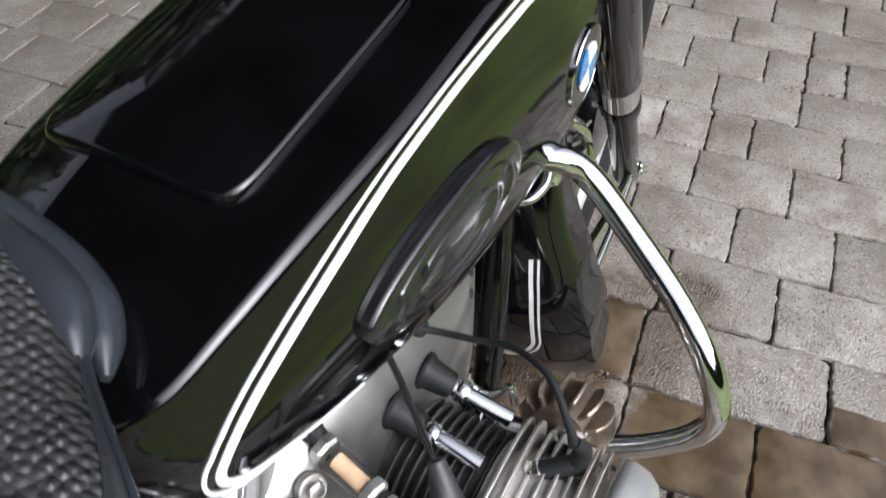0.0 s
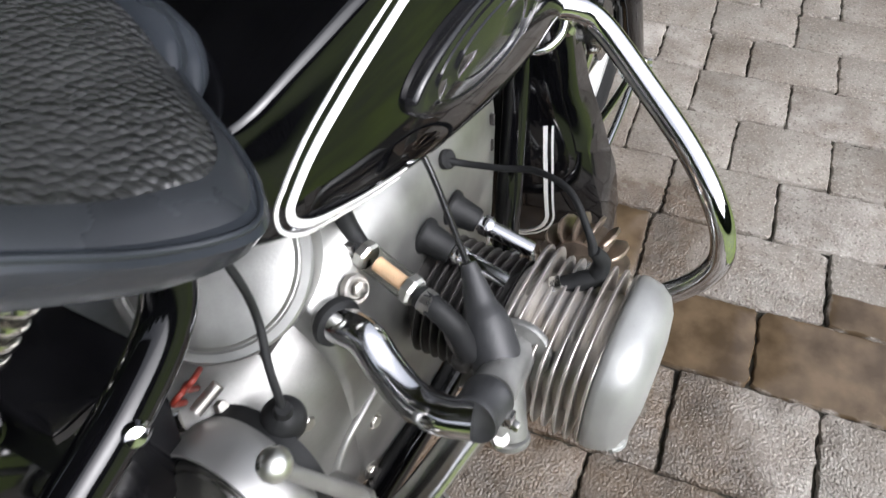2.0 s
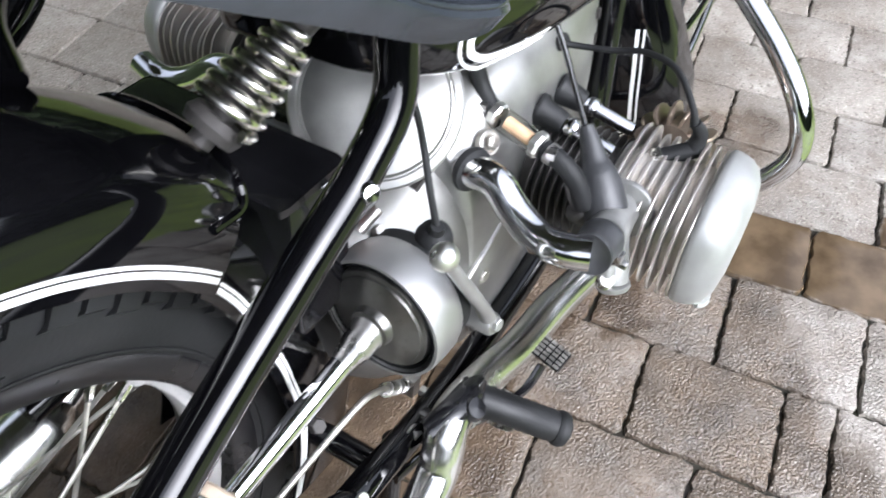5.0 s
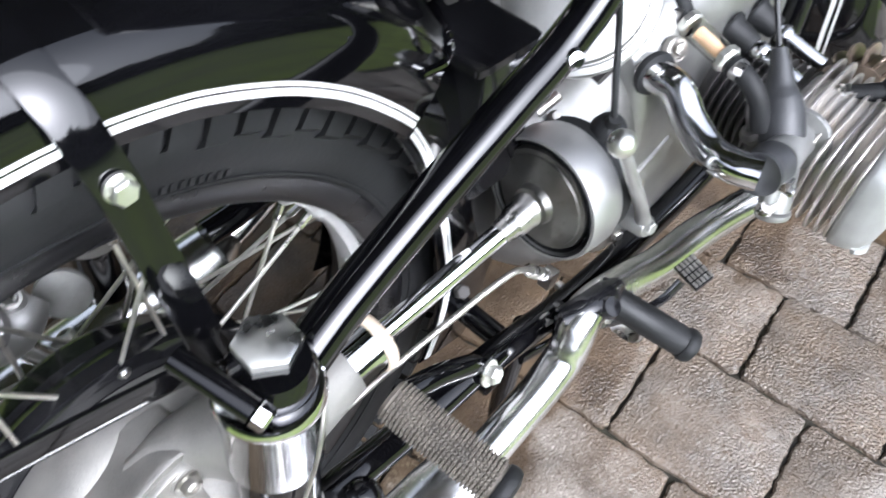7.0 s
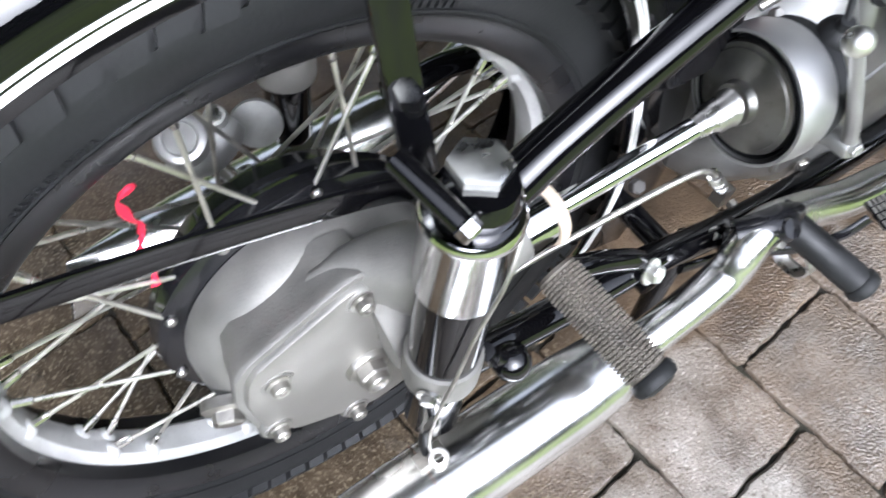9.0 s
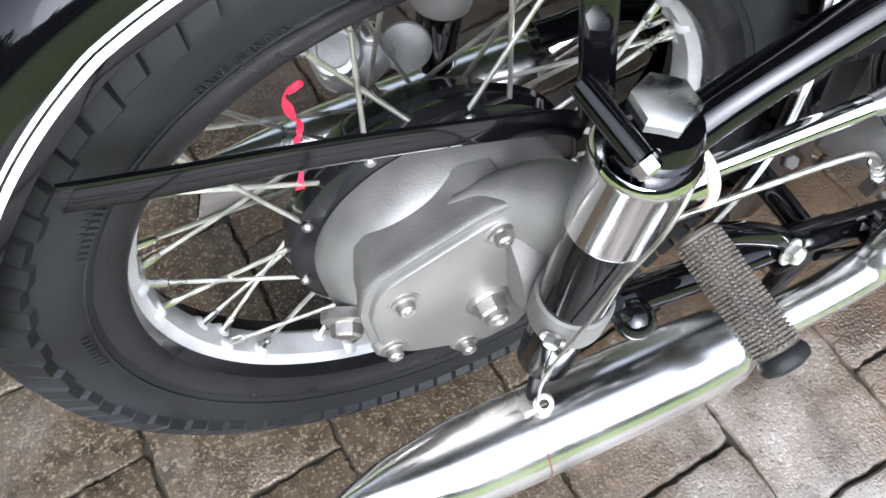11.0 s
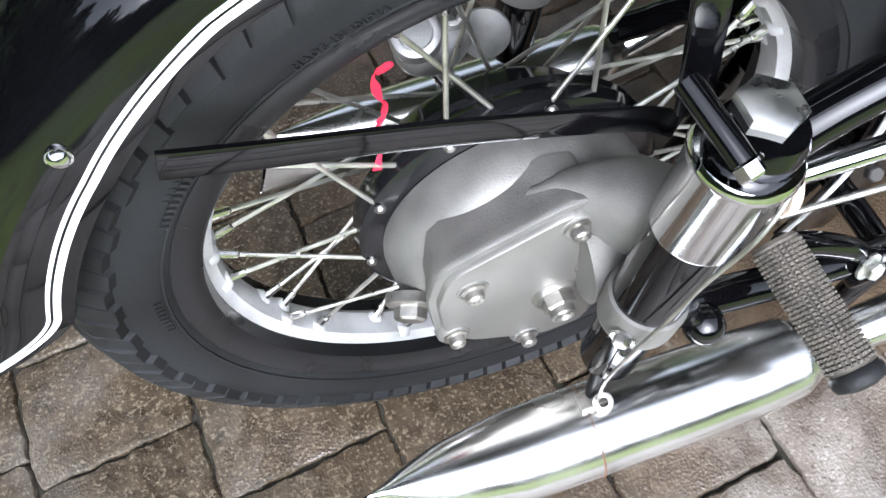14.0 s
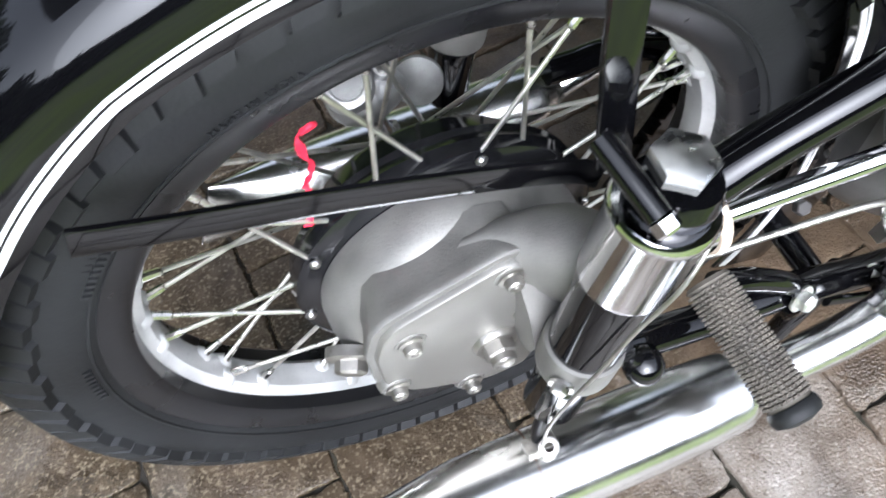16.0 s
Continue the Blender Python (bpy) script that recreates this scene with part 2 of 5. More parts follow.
    wet_shaded = mixc(film_, wet_shaded, mixc(rng(tex(16.0), 0.35, 0.65), (0.060, 0.041, 0.023), (0.130, 0.093, 0.056)))
    # dark speckled brown behind the wheel, painted in for the shade there
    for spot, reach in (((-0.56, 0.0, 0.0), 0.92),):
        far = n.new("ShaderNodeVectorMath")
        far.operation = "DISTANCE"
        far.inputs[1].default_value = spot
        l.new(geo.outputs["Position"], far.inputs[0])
        rear_shade = maths("ADD", rng(far.outputs["Value"], reach * 0.5, reach, 0.95, 0.0), rng(tex(6.0, 4.0), 0.3, 0.7, -0.35, 0.2))
        wet_shaded = mixc(rear_shade, wet_shaded, mixc(rng(tex(230.0, 4.0), 0.53, 0.66), mixc(rng(tex(45.0), 0.35, 0.65), (0.026, 0.018, 0.010), (0.074, 0.055, 0.034)), (0.17, 0.14, 0.095)))
    l.new(wet_shaded, b.inputs["Base Color"])
    dull = rng(maths("ADD", damp, rng(tex(40.0), 0.2, 0.8, -0.3, 0.3)), 0.0, 1.0, 0.38, 0.22)
    low = n.new("ShaderNodeMix")
    l.new(film_, low.inputs[0])
    l.new(dull, low.inputs[2])
    low.inputs[3].default_value = 0.07
    l.new(low.outputs[0], b.inputs["Roughness"])
    # coarse grit on the near stones, smoother further off, none under water
    grit = n.new("ShaderNodeTexVoronoi")
    grit.feature = "SMOOTH_F1"
    grit.inputs["Scale"].default_value, grit.inputs["Smoothness"].default_value = 270.0, 0.2
    l.new(geo.outputs["Position"], grit.inputs["Vector"])
    px = n.new("ShaderNodeSeparateXYZ")
    l.new(geo.outputs["Position"], px.inputs[0])
    rough_ = maths("MULTIPLY", rng(px.outputs[0], 1.12, 1.40, 1.0, 0.45), rng(tex(9.0, 3.0), 0.35, 0.60, 0.5, 1.0))
    rough_ = maths("MULTIPLY", rough_, rng(px.outputs[0], 0.30, 0.65, 0.42, 1.0))
    rough_ = maths("MULTIPLY", rough_, rng(film_, 0.0, 1.0, 1.0, 0.07))
    bp = n.new("ShaderNodeBump")
    bp.inputs["Distance"].default_value = 0.0060
    l.new(rough_, bp.inputs["Strength"])
    l.new(maths("ADD", maths("MULTIPLY", tex(330.0, 3.0), 0.55), maths("ADD", maths("MULTIPLY", tex(70.0, 4.0), 0.25), maths("MULTIPLY", rng(grit.outputs["Distance"], 0.0, 0.8, 1.0, 0.0), 0.30))), bp.inputs["Height"])
    l.new(bp.outputs[0], b.inputs["Normal"])
    return m


for rubber_ in (TYRE, RUBBER, SATINBLACK):
    rubber_.node_tree.nodes["Principled BSDF"].inputs["Specular IOR Level"].default_value = 0.3
PAVING = paving()
BOARDS = surface("unseen_dark_roof_boards", (0.016, 0.013, 0.010), 0.8, vary=0.25, scale=4, bump=0.2, grain=60)
JOINT = surface("dark_mossy_joint_sand", (0.030, 0.023, 0.016), 0.9, vary=0.5, scale=30, bump=0.5, grain=250, tint=(0.030, 0.028, 0.016))
GRASS = surface("lawn_grass", (0.165, 0.22, 0.045), 0.8, vary=0.35, scale=3, bump=0.8, grain=120)
HEDGE = surface("tree_leaves", (0.028, 0.045, 0.014), 0.6, vary=0.5, scale=9, bump=0.8, grain=60)


# ---- shape helpers ----
def V3(p):
    return np.array(p, float)


def unit(v):
    v = V3(v)
    return v / np.linalg.norm(v)


def axes(d):
    d = unit(d)
    a = unit(np.cross(d, (0, 0, 1) if abs(d[2]) < 0.9 else (1, 0, 0)))
    return a, np.cross(d, a), d


def spline(pts, n=8):
    """A smooth line through the points."""
    p = [V3(q) for q in pts]
    if len(p) < 3 or n < 2:
        return p
    p = [2 * p[0] - p[1]] + p + [2 * p[-1] - p[-2]]
    out = []
    for i in range(1, len(p) - 2):
        for k in range(n):
            t = k / n
            a, b, c, d = p[i - 1:i + 3]
            out.append(0.5 * (2 * b + (c - a) * t + (2 * a - 5 * b + 4 * c - d) * t * t + (3 * b - a - 3 * c + d) * t ** 3))
    return out + [p[-2]]


def loft(rings, closed=True, caps=True, loop=False):
    """Skin over rings of equally many points."""
    m = len(rings[0])
    v = [tuple(q) for r in rings for q in r]
    f = []
    for i in range(len(rings) if loop else len(rings) - 1):
        j = (i + 1) % len(rings)
        for k in range(m if closed else m - 1):
            k2 = (k + 1) % m
            f.append((i * m + k, i * m + k2, j * m + k2, j * m + k))
    if caps and closed and not loop:
        f += [tuple(range(m))[::-1], tuple((len(rings) - 1) * m + k for k in range(m))]
    return v, f


def tube(pts, r, seg=14, n=8, loop=False, caps=True, flat=None):
    """A round bar along a smooth line; r may be one radius a point. flat: (width factor, height factor)."""
    p = spline(pts, n)
    rs = r if isinstance(r, (list, tuple)) else [r] * len(pts)
    if len(p) != len(rs):
        rs = np.interp(np.linspace(0, len(rs) - 1, len(p)), range(len(rs)), rs)
    rings, a = [], None
    for i, q in enumerate(p):
        d = unit(p[min(i + 1, len(p) - 1)] - p[max(i - 1, 0)]) if not loop else unit(p[(i + 1) % len(p)] - p[i - 1])
        a = axes(d)[0] if a is None else unit(a - d * (a @ d))
        b = np.cross(d, a)
        fw, fh = flat or (1, 1)
        rings.append([q + rs[i] * (fw * np.cos(w) * a + fh * np.sin(w) * b) for w in np.linspace(0, 2 * np.pi, seg, endpoint=False)])
    return loft(rings, caps=caps, loop=loop)


def lathe(profile, o, d, seg=36, start=0.0, sweep=360.0):
    """Turn (radius, height) pairs round the axis d from o."""
    a, b, d = axes(d)
    o = V3(o)
    full = sweep >= 360
    ws = np.radians(start) + np.linspace(0, np.radians(sweep), seg if full else seg + 1, endpoint=not full)
    rings = [[o + h * d + max(r, 1e-5) * (np.cos(w) * a + np.sin(w) * b) for w in ws] for r, h in profile]
    return loft(rings, closed=full, caps=False)


def block(c, size, x=(1, 0, 0), y=(0, 1, 0)):
    x = unit(x)
    y = unit(V3(y) - x * (V3(y) @ x))
    z = np.cross(x, y)
    c = V3(c)
    s = [(-1, -1), (1, -1), (1, 1), (-1, 1)]
    return loft([[c + x * size[0] / 2 * i + y * size[1] / 2 * j + z * size[2] / 2 * k for i, j in s] for k in (-1, 1)])


def slab(outline, o, x, y, depth):
    """A flat plate: outline pairs along x and y from o, depth along x cross y."""
    x, y, o = V3(x), V3(y), V3(o)
    z = unit(np.cross(x, y))
    return loft([[o + x * i + y * j + z * h for i, j in outline] for h in (0, depth)])


def hexagon(o, d, r, h, turn=0.0, n=6):
    a, b, d = axes(d)
    o = V3(o)
    ring = [np.cos(w) * a + np.sin(w) * b for w in np.radians(turn) + np.linspace(0, 2 * np.pi, n, endpoint=False)]
    return loft([[o + r * q for q in ring], [o + d * h * 0.82 + r * q for q in ring], [o + d * h + 0.82 * r * q for q in ring]])


def join(*parts):
    v, f = [], []
    for pv, pf in parts:
        k = len(v)
        v += [tuple(q) for q in pv]
        f += [tuple(i + k for i in q) for q in pf]
    return v, f


def part(name, geo, material, parent=None, label="", bevel=0.0, angle=38, category="", group="", kind=""):
    """One mesh object under a thing or a part."""
    me = bpy.data.meshes.new(name)
    me.from_pydata([tuple(map(float, q)) for q in geo[0]], [], geo[1])
    bm = bmesh.new()
    bm.from_mesh(me)
    bmesh.ops.recalc_face_normals(bm, faces=bm.faces)
    if bevel:
        sharp = [e for e in bm.edges if len(e.link_faces) == 2 and e.calc_face_angle(0) > radians(30)]
        bmesh.ops.bevel(bm, geom=sharp, offset=bevel, segments=2, affect="EDGES", profile=0.6)
    bm.to_mesh(me)
    bm.free()
    me.polygons.foreach_set("use_smooth", [True] * len(me.polygons))
    me.set_sharp_from_angle(angle=radians(angle))
    me.materials.append(material)
    ob = new(name, me)
    ob.parent = parent
    return tagged(ob, label, category, group, kind)


def thing(name, label, category, at=(0, 0, 0), group=""):
    ob = new(name)
    ob.empty_display_size = 0.1
    ob.location = at
    return tagged(ob, label, category, group)


def group_part(name, parent, label=""):
    ob = new(name)
    ob.empty_display_size = 0.05
    ob.parent = parent
    return tagged(ob, label)


def bolt(o, d, r, h, parent, material=None, name="bolt", washer=True, label=""):
    a, b, d = axes(d)
    g = hexagon(V3(o), d, r, h, 15)
    if washer:
        g = join(g, lathe([(0, -0.001), (r * 1.45, -0.001), (r * 1.45, 0.0012), (0, 0.0012)], o, d, 20))
    return part(name, g, material or STEEL, parent, label, angle=30)


# ---- setting ----
lawn = part("ground", block((0, 0, -0.075), (160, 160, 0.06)), GRASS, kind="structure", label="rough green lawn round the paved yard", category="ground")
bed = part("pavement", block((0.957, 0.605, -0.029), (4.28, 2.70, 0.04), (0.9933, 0.1154, 0), (-0.1154, 0.9933, 0)), JOINT, kind="structure", label="paved yard of damp grey-brown concrete setts", category="pavement")
# unseen roof, added and sized by the dark reflections it gives the tank
part("ceiling", join(*[block((1.75, -0.47 + 0.16 * k, 2.62), (8.5, 0.156, 0.04)) for k in range(19)]), BOARDS, kind="structure", label="unseen dark board roof, added to darken reflections from above", category="ceiling")

# ---- motorcycle ----
bike = thing("motorcycle", "black vintage motorcycle with white pinstripes and chrome, on the setts", "motorcycle")
AX = V3((0, 0, 0.329))
GX = V3((0.012, 0, 0.331))


def ring_pt(c, r, y, deg):
    return V3((c[0] + r * np.cos(radians(deg)), c[1] + y, c[2] + r * np.sin(radians(deg))))


def arc_shell(c, profile, a0, a1, n, thick=0.0022):
    """A mudguard: a cross profile of (radius, y) pairs swept from angle a0 to a1, with thickness. profile may be a function of the angle."""
    angs = np.linspace(a0, a1, n)
    rings = []
    for a in angs:
        pr = profile(a) if callable(profile) else profile
        out = [ring_pt(c, r, y, a) for r, y in pr]
        inn = [ring_pt(c, r - thick if abs(y) < 0.07 else r - thick * 0.4, y * (1 - thick / 0.08), a) for r, y in pr]
        rings.append(out + inn[::-1])
    return loft(rings)


def wheel(name, c, label, lugs=True):
    w = group_part(name, bike, label)
    half = [(0.247, 0.026), (0.259, 0.0355), (0.267, 0.0425), (0.283, 0.0475), (0.297, 0.0470), (0.308, 0.0430), (0.317, 0.0355), (0.3245, 0.025), (0.330, 0.010)]
    prof = [(r, -y) for r, y in half] + [(0.333, 0.0)] + [(r, y) for r, y in half[::-1]]
    part("tyre", lathe(prof, c, (0, 1, 0), 120), TYRE, w, "black road tyre with a blocky shoulder tread")
    # raised rings on the sidewall
    for y in (-1, 1):
        for r, yy in ((0.2685, 0.0435),):
            part("sidewall_rib", lathe([(r - 0.0012, y * (yy - 0.001)), (r - 0.0008, y * (yy + 0.0008)), (r + 0.0008, y * (yy + 0.0008)), (r + 0.0012, y * (yy - 0.001))], c, (0, 1, 0), 96), TYRE, w)
    if lugs:
        g = []
        for s in (-1, 1):
            for k in range(84):
                a = k * 360 / 84 + (2 if s > 0 else 0)
                e = []
                for da in (0.0, 3.35):
                    e.append([ring_pt(c, 0.2950 + 0.004 * (k % 2), s * 0.0455, a + da + 1.9), ring_pt(c, 0.3010 + 0.004 * (k % 2), s * 0.0528, a + da + 1.5), ring_pt(c, 0.3235, s * 0.0470, a + da),
                              ring_pt(c, 0.3375, s * 0.030, a + da - 1.2), ring_pt(c, 0.331, s * 0.019, a + da - 1.6), ring_pt(c, 0.3, s * 0.04, a + da)])
                g.append(loft(e))
            for k in range(84):
                a = k * 360 / 84
                g.append(loft([[ring_pt(c, 0.331, s * 0.004, a), ring_pt(c, 0.3372, s * 0.005, a), ring_pt(c, 0.3366, s * 0.015, a + 1), ring_pt(c, 0.329, s * 0.016, a + 1)],
                               [ring_pt(c, 0.331, s * 0.004, a + 3), ring_pt(c, 0.3372, s * 0.005, a + 3), ring_pt(c, 0.3366, s * 0.015, a + 3.6), ring_pt(c, 0.329, s * 0.016, a + 3.6)]]))
        part("tread", join(*g), TYRE, w, kind="stuff")
    rim = [(0.2385, -0.0190), (0.2365, -0.0165), (0.2310, -0.012), (0.2295, 0.0), (0.2310, 0.012), (0.2365, 0.0165), (0.2385, 0.0190), (0.243, 0.0190), (0.2335, 0.008), (0.2325, 0.0), (0.2335, -0.008), (0.243, -0.0190), (0.2385, -0.0190)]
    part("rim", lathe(rim, c, (0, 1, 0), 120), RIMPAINT, w, "silver painted steel rim bed")
    for s in (-1, 1):
        lip = [(0.2386, s * 0.0190), (0.2392, s * 0.028), (0.2402, s * 0.0325), (0.2435, s * 0.0352), (0.2500, s * 0.0368), (0.2600, s * 0.0398), (0.2628, s * 0.0396), (0.2632, s * 0.037), (0.249, s * 0.0250), (0.2440, s * 0.0190)]
        part("rim_edge", lathe(lip, c, (0, 1, 0), 120), RIMBLACK, w, "gloss black rim edge")
    return w


rear = wheel("rear_wheel", AX, "spoked rear wheel with black rim edges and a black drum hub")


def moulded_text(words, c, r, y, mid, size, parent, height=0.0011):
    """Raised letters round a tyre's sidewall, centred on the angle mid."""
    cu = bpy.data.curves.new("letters", "FONT")
    cu.body, cu.size, cu.align_x, cu.space_character, cu.resolution_u = words, size, "CENTER", 1.25, 3
    ob = bpy.data.objects.new("letters", cu)
    me = ob.to_mesh()
    vs_ = [tuple(q.co) for q in me.vertices]
    fs_ = [tuple(p.vertices) for p in me.polygons]
    ob.to_mesh_clear()
    bpy.data.objects.remove(ob)
    k = len(vs_)
    flat_ = [ring_pt(c, r + q[1], -y, mid - np.degrees(q[0] / r)) for q in vs_]
    edge = {}
    for f in fs_:
        for i in range(len(f)):
            e = tuple(sorted((f[i], f[i - 1])))
            edge[e] = edge.get(e, 0) + 1
    rim_ = [(f[i - 1], f[i]) for f in fs_ for i in range(len(f)) if edge[tuple(sorted((f[i], f[i - 1])))] == 1]
    v = [p - V3((0, height, 0)) for p in flat_] + [p + V3((0, 0.002, 0)) for p in flat_]
    return part("moulded_lettering", (v, fs_ + [(i, j, j + k, i + k) for i, j in rim_]), TYRE, parent, "raised rubber lettering", angle=30, kind="stuff")


moulded_text("MADE IN INDIA", AX, 0.2705, 0.0450, 111.0, 0.0068, rear)
# unreadable moulded size and load marks
for mid, r, n_ in ((143.0, 0.272, 9), (139.0, 0.2785, 7), (172.0, 0.2745, 8), (65.0, 0.2745, 8)):
    for k in range(n_):
        a = mid + (k - n_ / 2) * 1.25
        part("sidewall_mark", loft([[ring_pt(AX, r - 0.0028, -0.0455 - h, a - 0.3), ring_pt(AX, r + 0.0028, -0.0460 - h, a - 0.3), ring_pt(AX, r + 0.0028, -0.0460 - h, a + 0.3), ring_pt(AX, r - 0.0028, -0.0455 - h, a + 0.3)] for h in (-0.003, 0.0008)]), TYRE, rear)
# drum with flange and rivets
part("drum", lathe([(0.0, -0.028), (0.118, -0.028), (0.1245, -0.024), (0.1262, -0.014), (0.1240, -0.010), (0.1222, -0.006), (0.1235, -0.001), (0.1190, 0.002), (0.106, 0.006), (0.101, 0.028), (0.097, 0.034), (0.0, 0.034)], AX, (0, 1, 0), 72), DRUMBLACK, rear, "black brake drum")
part("hub", lathe([(0.0, 0.03), (0.05, 0.03), (0.046, 0.04), (0.03, 0.05), (0.03, 0.058), (0.052, 0.060), (0.054, 0.064), (0.0, 0.066)], AX, (0, 1, 0), 40), ALU, rear)
for k in range(10):
    a = k * 36 + 4
    part("rivet", lathe([(0.0046, 0.0), (0.0044, 0.0016), (0.0028, 0.0034), (0.0, 0.0038)], ring_pt(AX, 0.1185, -0.0275, a), (0, -1, 0), 10), STEEL, rear)
n_sp = 20
for s in (-1, 1):
    for k in range(n_sp):
        a = k * 18 + (4 if s < 0 else 13)
        turn = 34 if k % 2 else -34
        hub_r, hub_y = (0.121, -0.018 if k % 2 else -0.0235) if s < 0 else (0.052, 0.061)
        p0 = ring_pt(AX, hub_r, hub_y, a)
        p1 = ring_pt(AX, 0.2335, s * 0.006, a + turn * (0.42 if s < 0 else 0.9))
        d = unit(p1 - p0)
        part("spoke", tube([p0, p1 - d * 0.014], 0.0019, 8, 1), SPOKE, rear, group="spokes")
        part("nipple", tube([p1 - d * 0.021, p1 - d * 0.019, p1 - d * 0.008, p1 + d * 0.003], [0.0024, 0.0033, 0.0036, 0.0046], 8, 2), OLDCHROME, rear)
        inward = unit(V3((AX[0] - p1[0], -s * 0.06, AX[2] - p1[2])))
        part("rim_dimple", lathe([(0.0105, -0.004), (0.0092, 0.001), (0.0070, 0.0045), (0.0045, 0.0058), (0.0, 0.006)], p1, inward, 14), RIMPAINT, rear)

# ---- final drive on the right of the hub ----
fd = part("final_drive", lathe([(0.0, -0.028), (0.1070, -0.029), (0.1080, -0.034), (0.1068, -0.048), (0.1045, -0.0585), (0.1010, -0.0655), (0.0965, -0.0712), (0.0900, -0.0768), (0.080, -0.0825), (0.065, -0.0875), (0.045, -0.0903), (0.0, -0.0915)], AX, (0, 1, 0), 96), CASTALU, bike, "cast aluminium final drive housing with bolted cover", angle=50)


def rounded(pts, n=5, k=0.30):
    """Round the corners of an outline of pairs."""
    out, m = [], len(pts)
    for i in range(m):
        a, b, c = V3(pts[i - 1]), V3(pts[i]), V3(pts[(i + 1) % m])
        p, q = b + (a - b) * k, b + (c - b) * k
        for t in np.linspace(0, 1, n):
            out.append(tuple((1 - t) ** 2 * p + 2 * t * (1 - t) * b + t * t * q))
    return out


case = rounded([(-0.070, 0.416), (0.012, 0.447), (0.040, 0.440), (0.050, 0.360), (0.042, 0.250), (-0.002, 0.246), (-0.068, 0.285), (-0.090, 0.320), (-0.091, 0.375), (-0.083, 0.403)], 6, 0.20)
rings = []
for y, k in ((-0.055, 0.90), (-0.080, 0.93), (-0.090, 0.968), (-0.0975, 0.998), (-0.1005, 1.0), (-0.1025, 0.99)):
    cx, cz = -0.018, 0.345
    rings.append([(cx + (x - cx) * k, y, cz + (z - cz) * k) for x, z in case])
part("case", loft(rings), CASTALU, fd, angle=30)
plate = rounded([(-0.066, 0.411), (0.012, 0.441), (0.033, 0.428), (0.040, 0.350), (0.035, 0.256), (-0.002, 0.251), (-0.064, 0.290), (-0.084, 0.323), (-0.085, 0.372), (-0.077, 0.399)], 6, 0.20)
rings = []
for y, k in ((-0.097, 1.0), (-0.1050, 1.0), (-0.1072, 0.985), (-0.1078, 0.965), (-0.1078, 0.5)):
    cx, cz = -0.02, 0.345
    rings.append([(cx + (x - cx) * k, y, cz + (z - cz) * k) for x, z in plate])
part("cover_plate", loft(rings), PLATEALU, fd, "satin aluminium cover plate")
for x, z in ((-0.059, 0.383), (0.015, 0.425), (-0.076, 0.314), (-0.017, 0.263), (0.030, 0.36)):
    part("boss", lathe([(0.0145, 0.0), (0.0135, 0.006), (0.0115, 0.0085), (0.0, 0.009)], (x, -0.1, z), (0, -1, 0), 24), CASTALU, fd)
    part("bolt", join(lathe([(0.0, 0.0), (0.0095, 0.0), (0.0095, 0.0016), (0.0066, 0.0024), (0.0064, 0.0075), (0.0050, 0.0090), (0.0030, 0.0088), (0.0028, 0.0070), (0.0, 0.0070)], (x, -0.1085, z), (0, -1, 0), 20)), DULLSTEEL, fd, angle=30)
part("axle_nut", join(lathe([(0.0185, 0.0), (0.018, 0.004), (0.0165, 0.006), (0, 0.006)], (0.004, -0.1065, 0.33), (0, -1, 0), 30), hexagon((0.004, -0.1125, 0.33), (0, -1, 0), 0.0128, 0.010, 25),
     lathe([(0.0100, 0.0), (0.0100, 0.005), (0.0088, 0.0062), (0.0072, 0.0062), (0.0066, 0.004), (0, 0.004)], (0.004, -0.1225, 0.33), (0, -1, 0), 20)), DULLSTEEL, fd, "large hexagon axle nut")
part("filler_plug", join(lathe([(0.02, 0.0), (0.02, 0.008), (0.017, 0.01), (0, 0.01)], (-0.098, -0.07, 0.325), (-0.35, -0.9, -0.2), 24), hexagon((-0.1015, -0.079, 0.323), (-0.35, -0.9, -0.2), 0.013, 0.010)), DULLSTEEL, fd)
# neck from the case to the plunger and to the shaft
neck = []
for x, y, z, hz, hy in ((-0.005, -0.074, 0.402, 0.032, 0.012), (0.015, -0.078, 0.408, 0.034, 0.016), (0.034, -0.086, 0.415, 0.035, 0.020), (0.050, -0.098, 0.422, 0.036, 0.022), (0.062, -0.116, 0.428, 0.036, 0.022), (0.068, -0.140, 0.432, 0.035, 0.020)):
    neck.append([(x + hy * np.cos(w), y + hy * 0.8 * np.cos(w), z + hz * np.sign(np.sin(w)) * abs(np.sin(w)) ** 0.7) for w in np.linspace(0, 2 * np.pi, 32, endpoint=False)])
part("neck", loft([[V3(q) for q in r] for r in neck]), CASTALU, fd, angle=60)
part("shaft_neck", tube([(0.02, -0.095, 0.375), (0.09, -0.097, 0.376), (0.165, -0.099, 0.377), (0.176, -0.099, 0.377)], [0.045, 0.034, 0.021, 0.021], 28, 6), CASTALU, fd)
part("shaft_housing", tube([(0.112, -0.098, 0.377), (0.174, -0.099, 0.377)], [0.0245, 0.0245], 28, 1), CHROME, fd, "chromed drive shaft end housing")
part("felt_seal", lathe([(0.010, -0.002), (0.0262, -0.002), (0.0275, 0.001), (0.0270, 0.006), (0.0245, 0.0085), (0.010, 0.009)], (0.174, -0.099, 0.377), (1, 0.01, -0.07), 32), CREAM, fd, "cream felt seal ring")

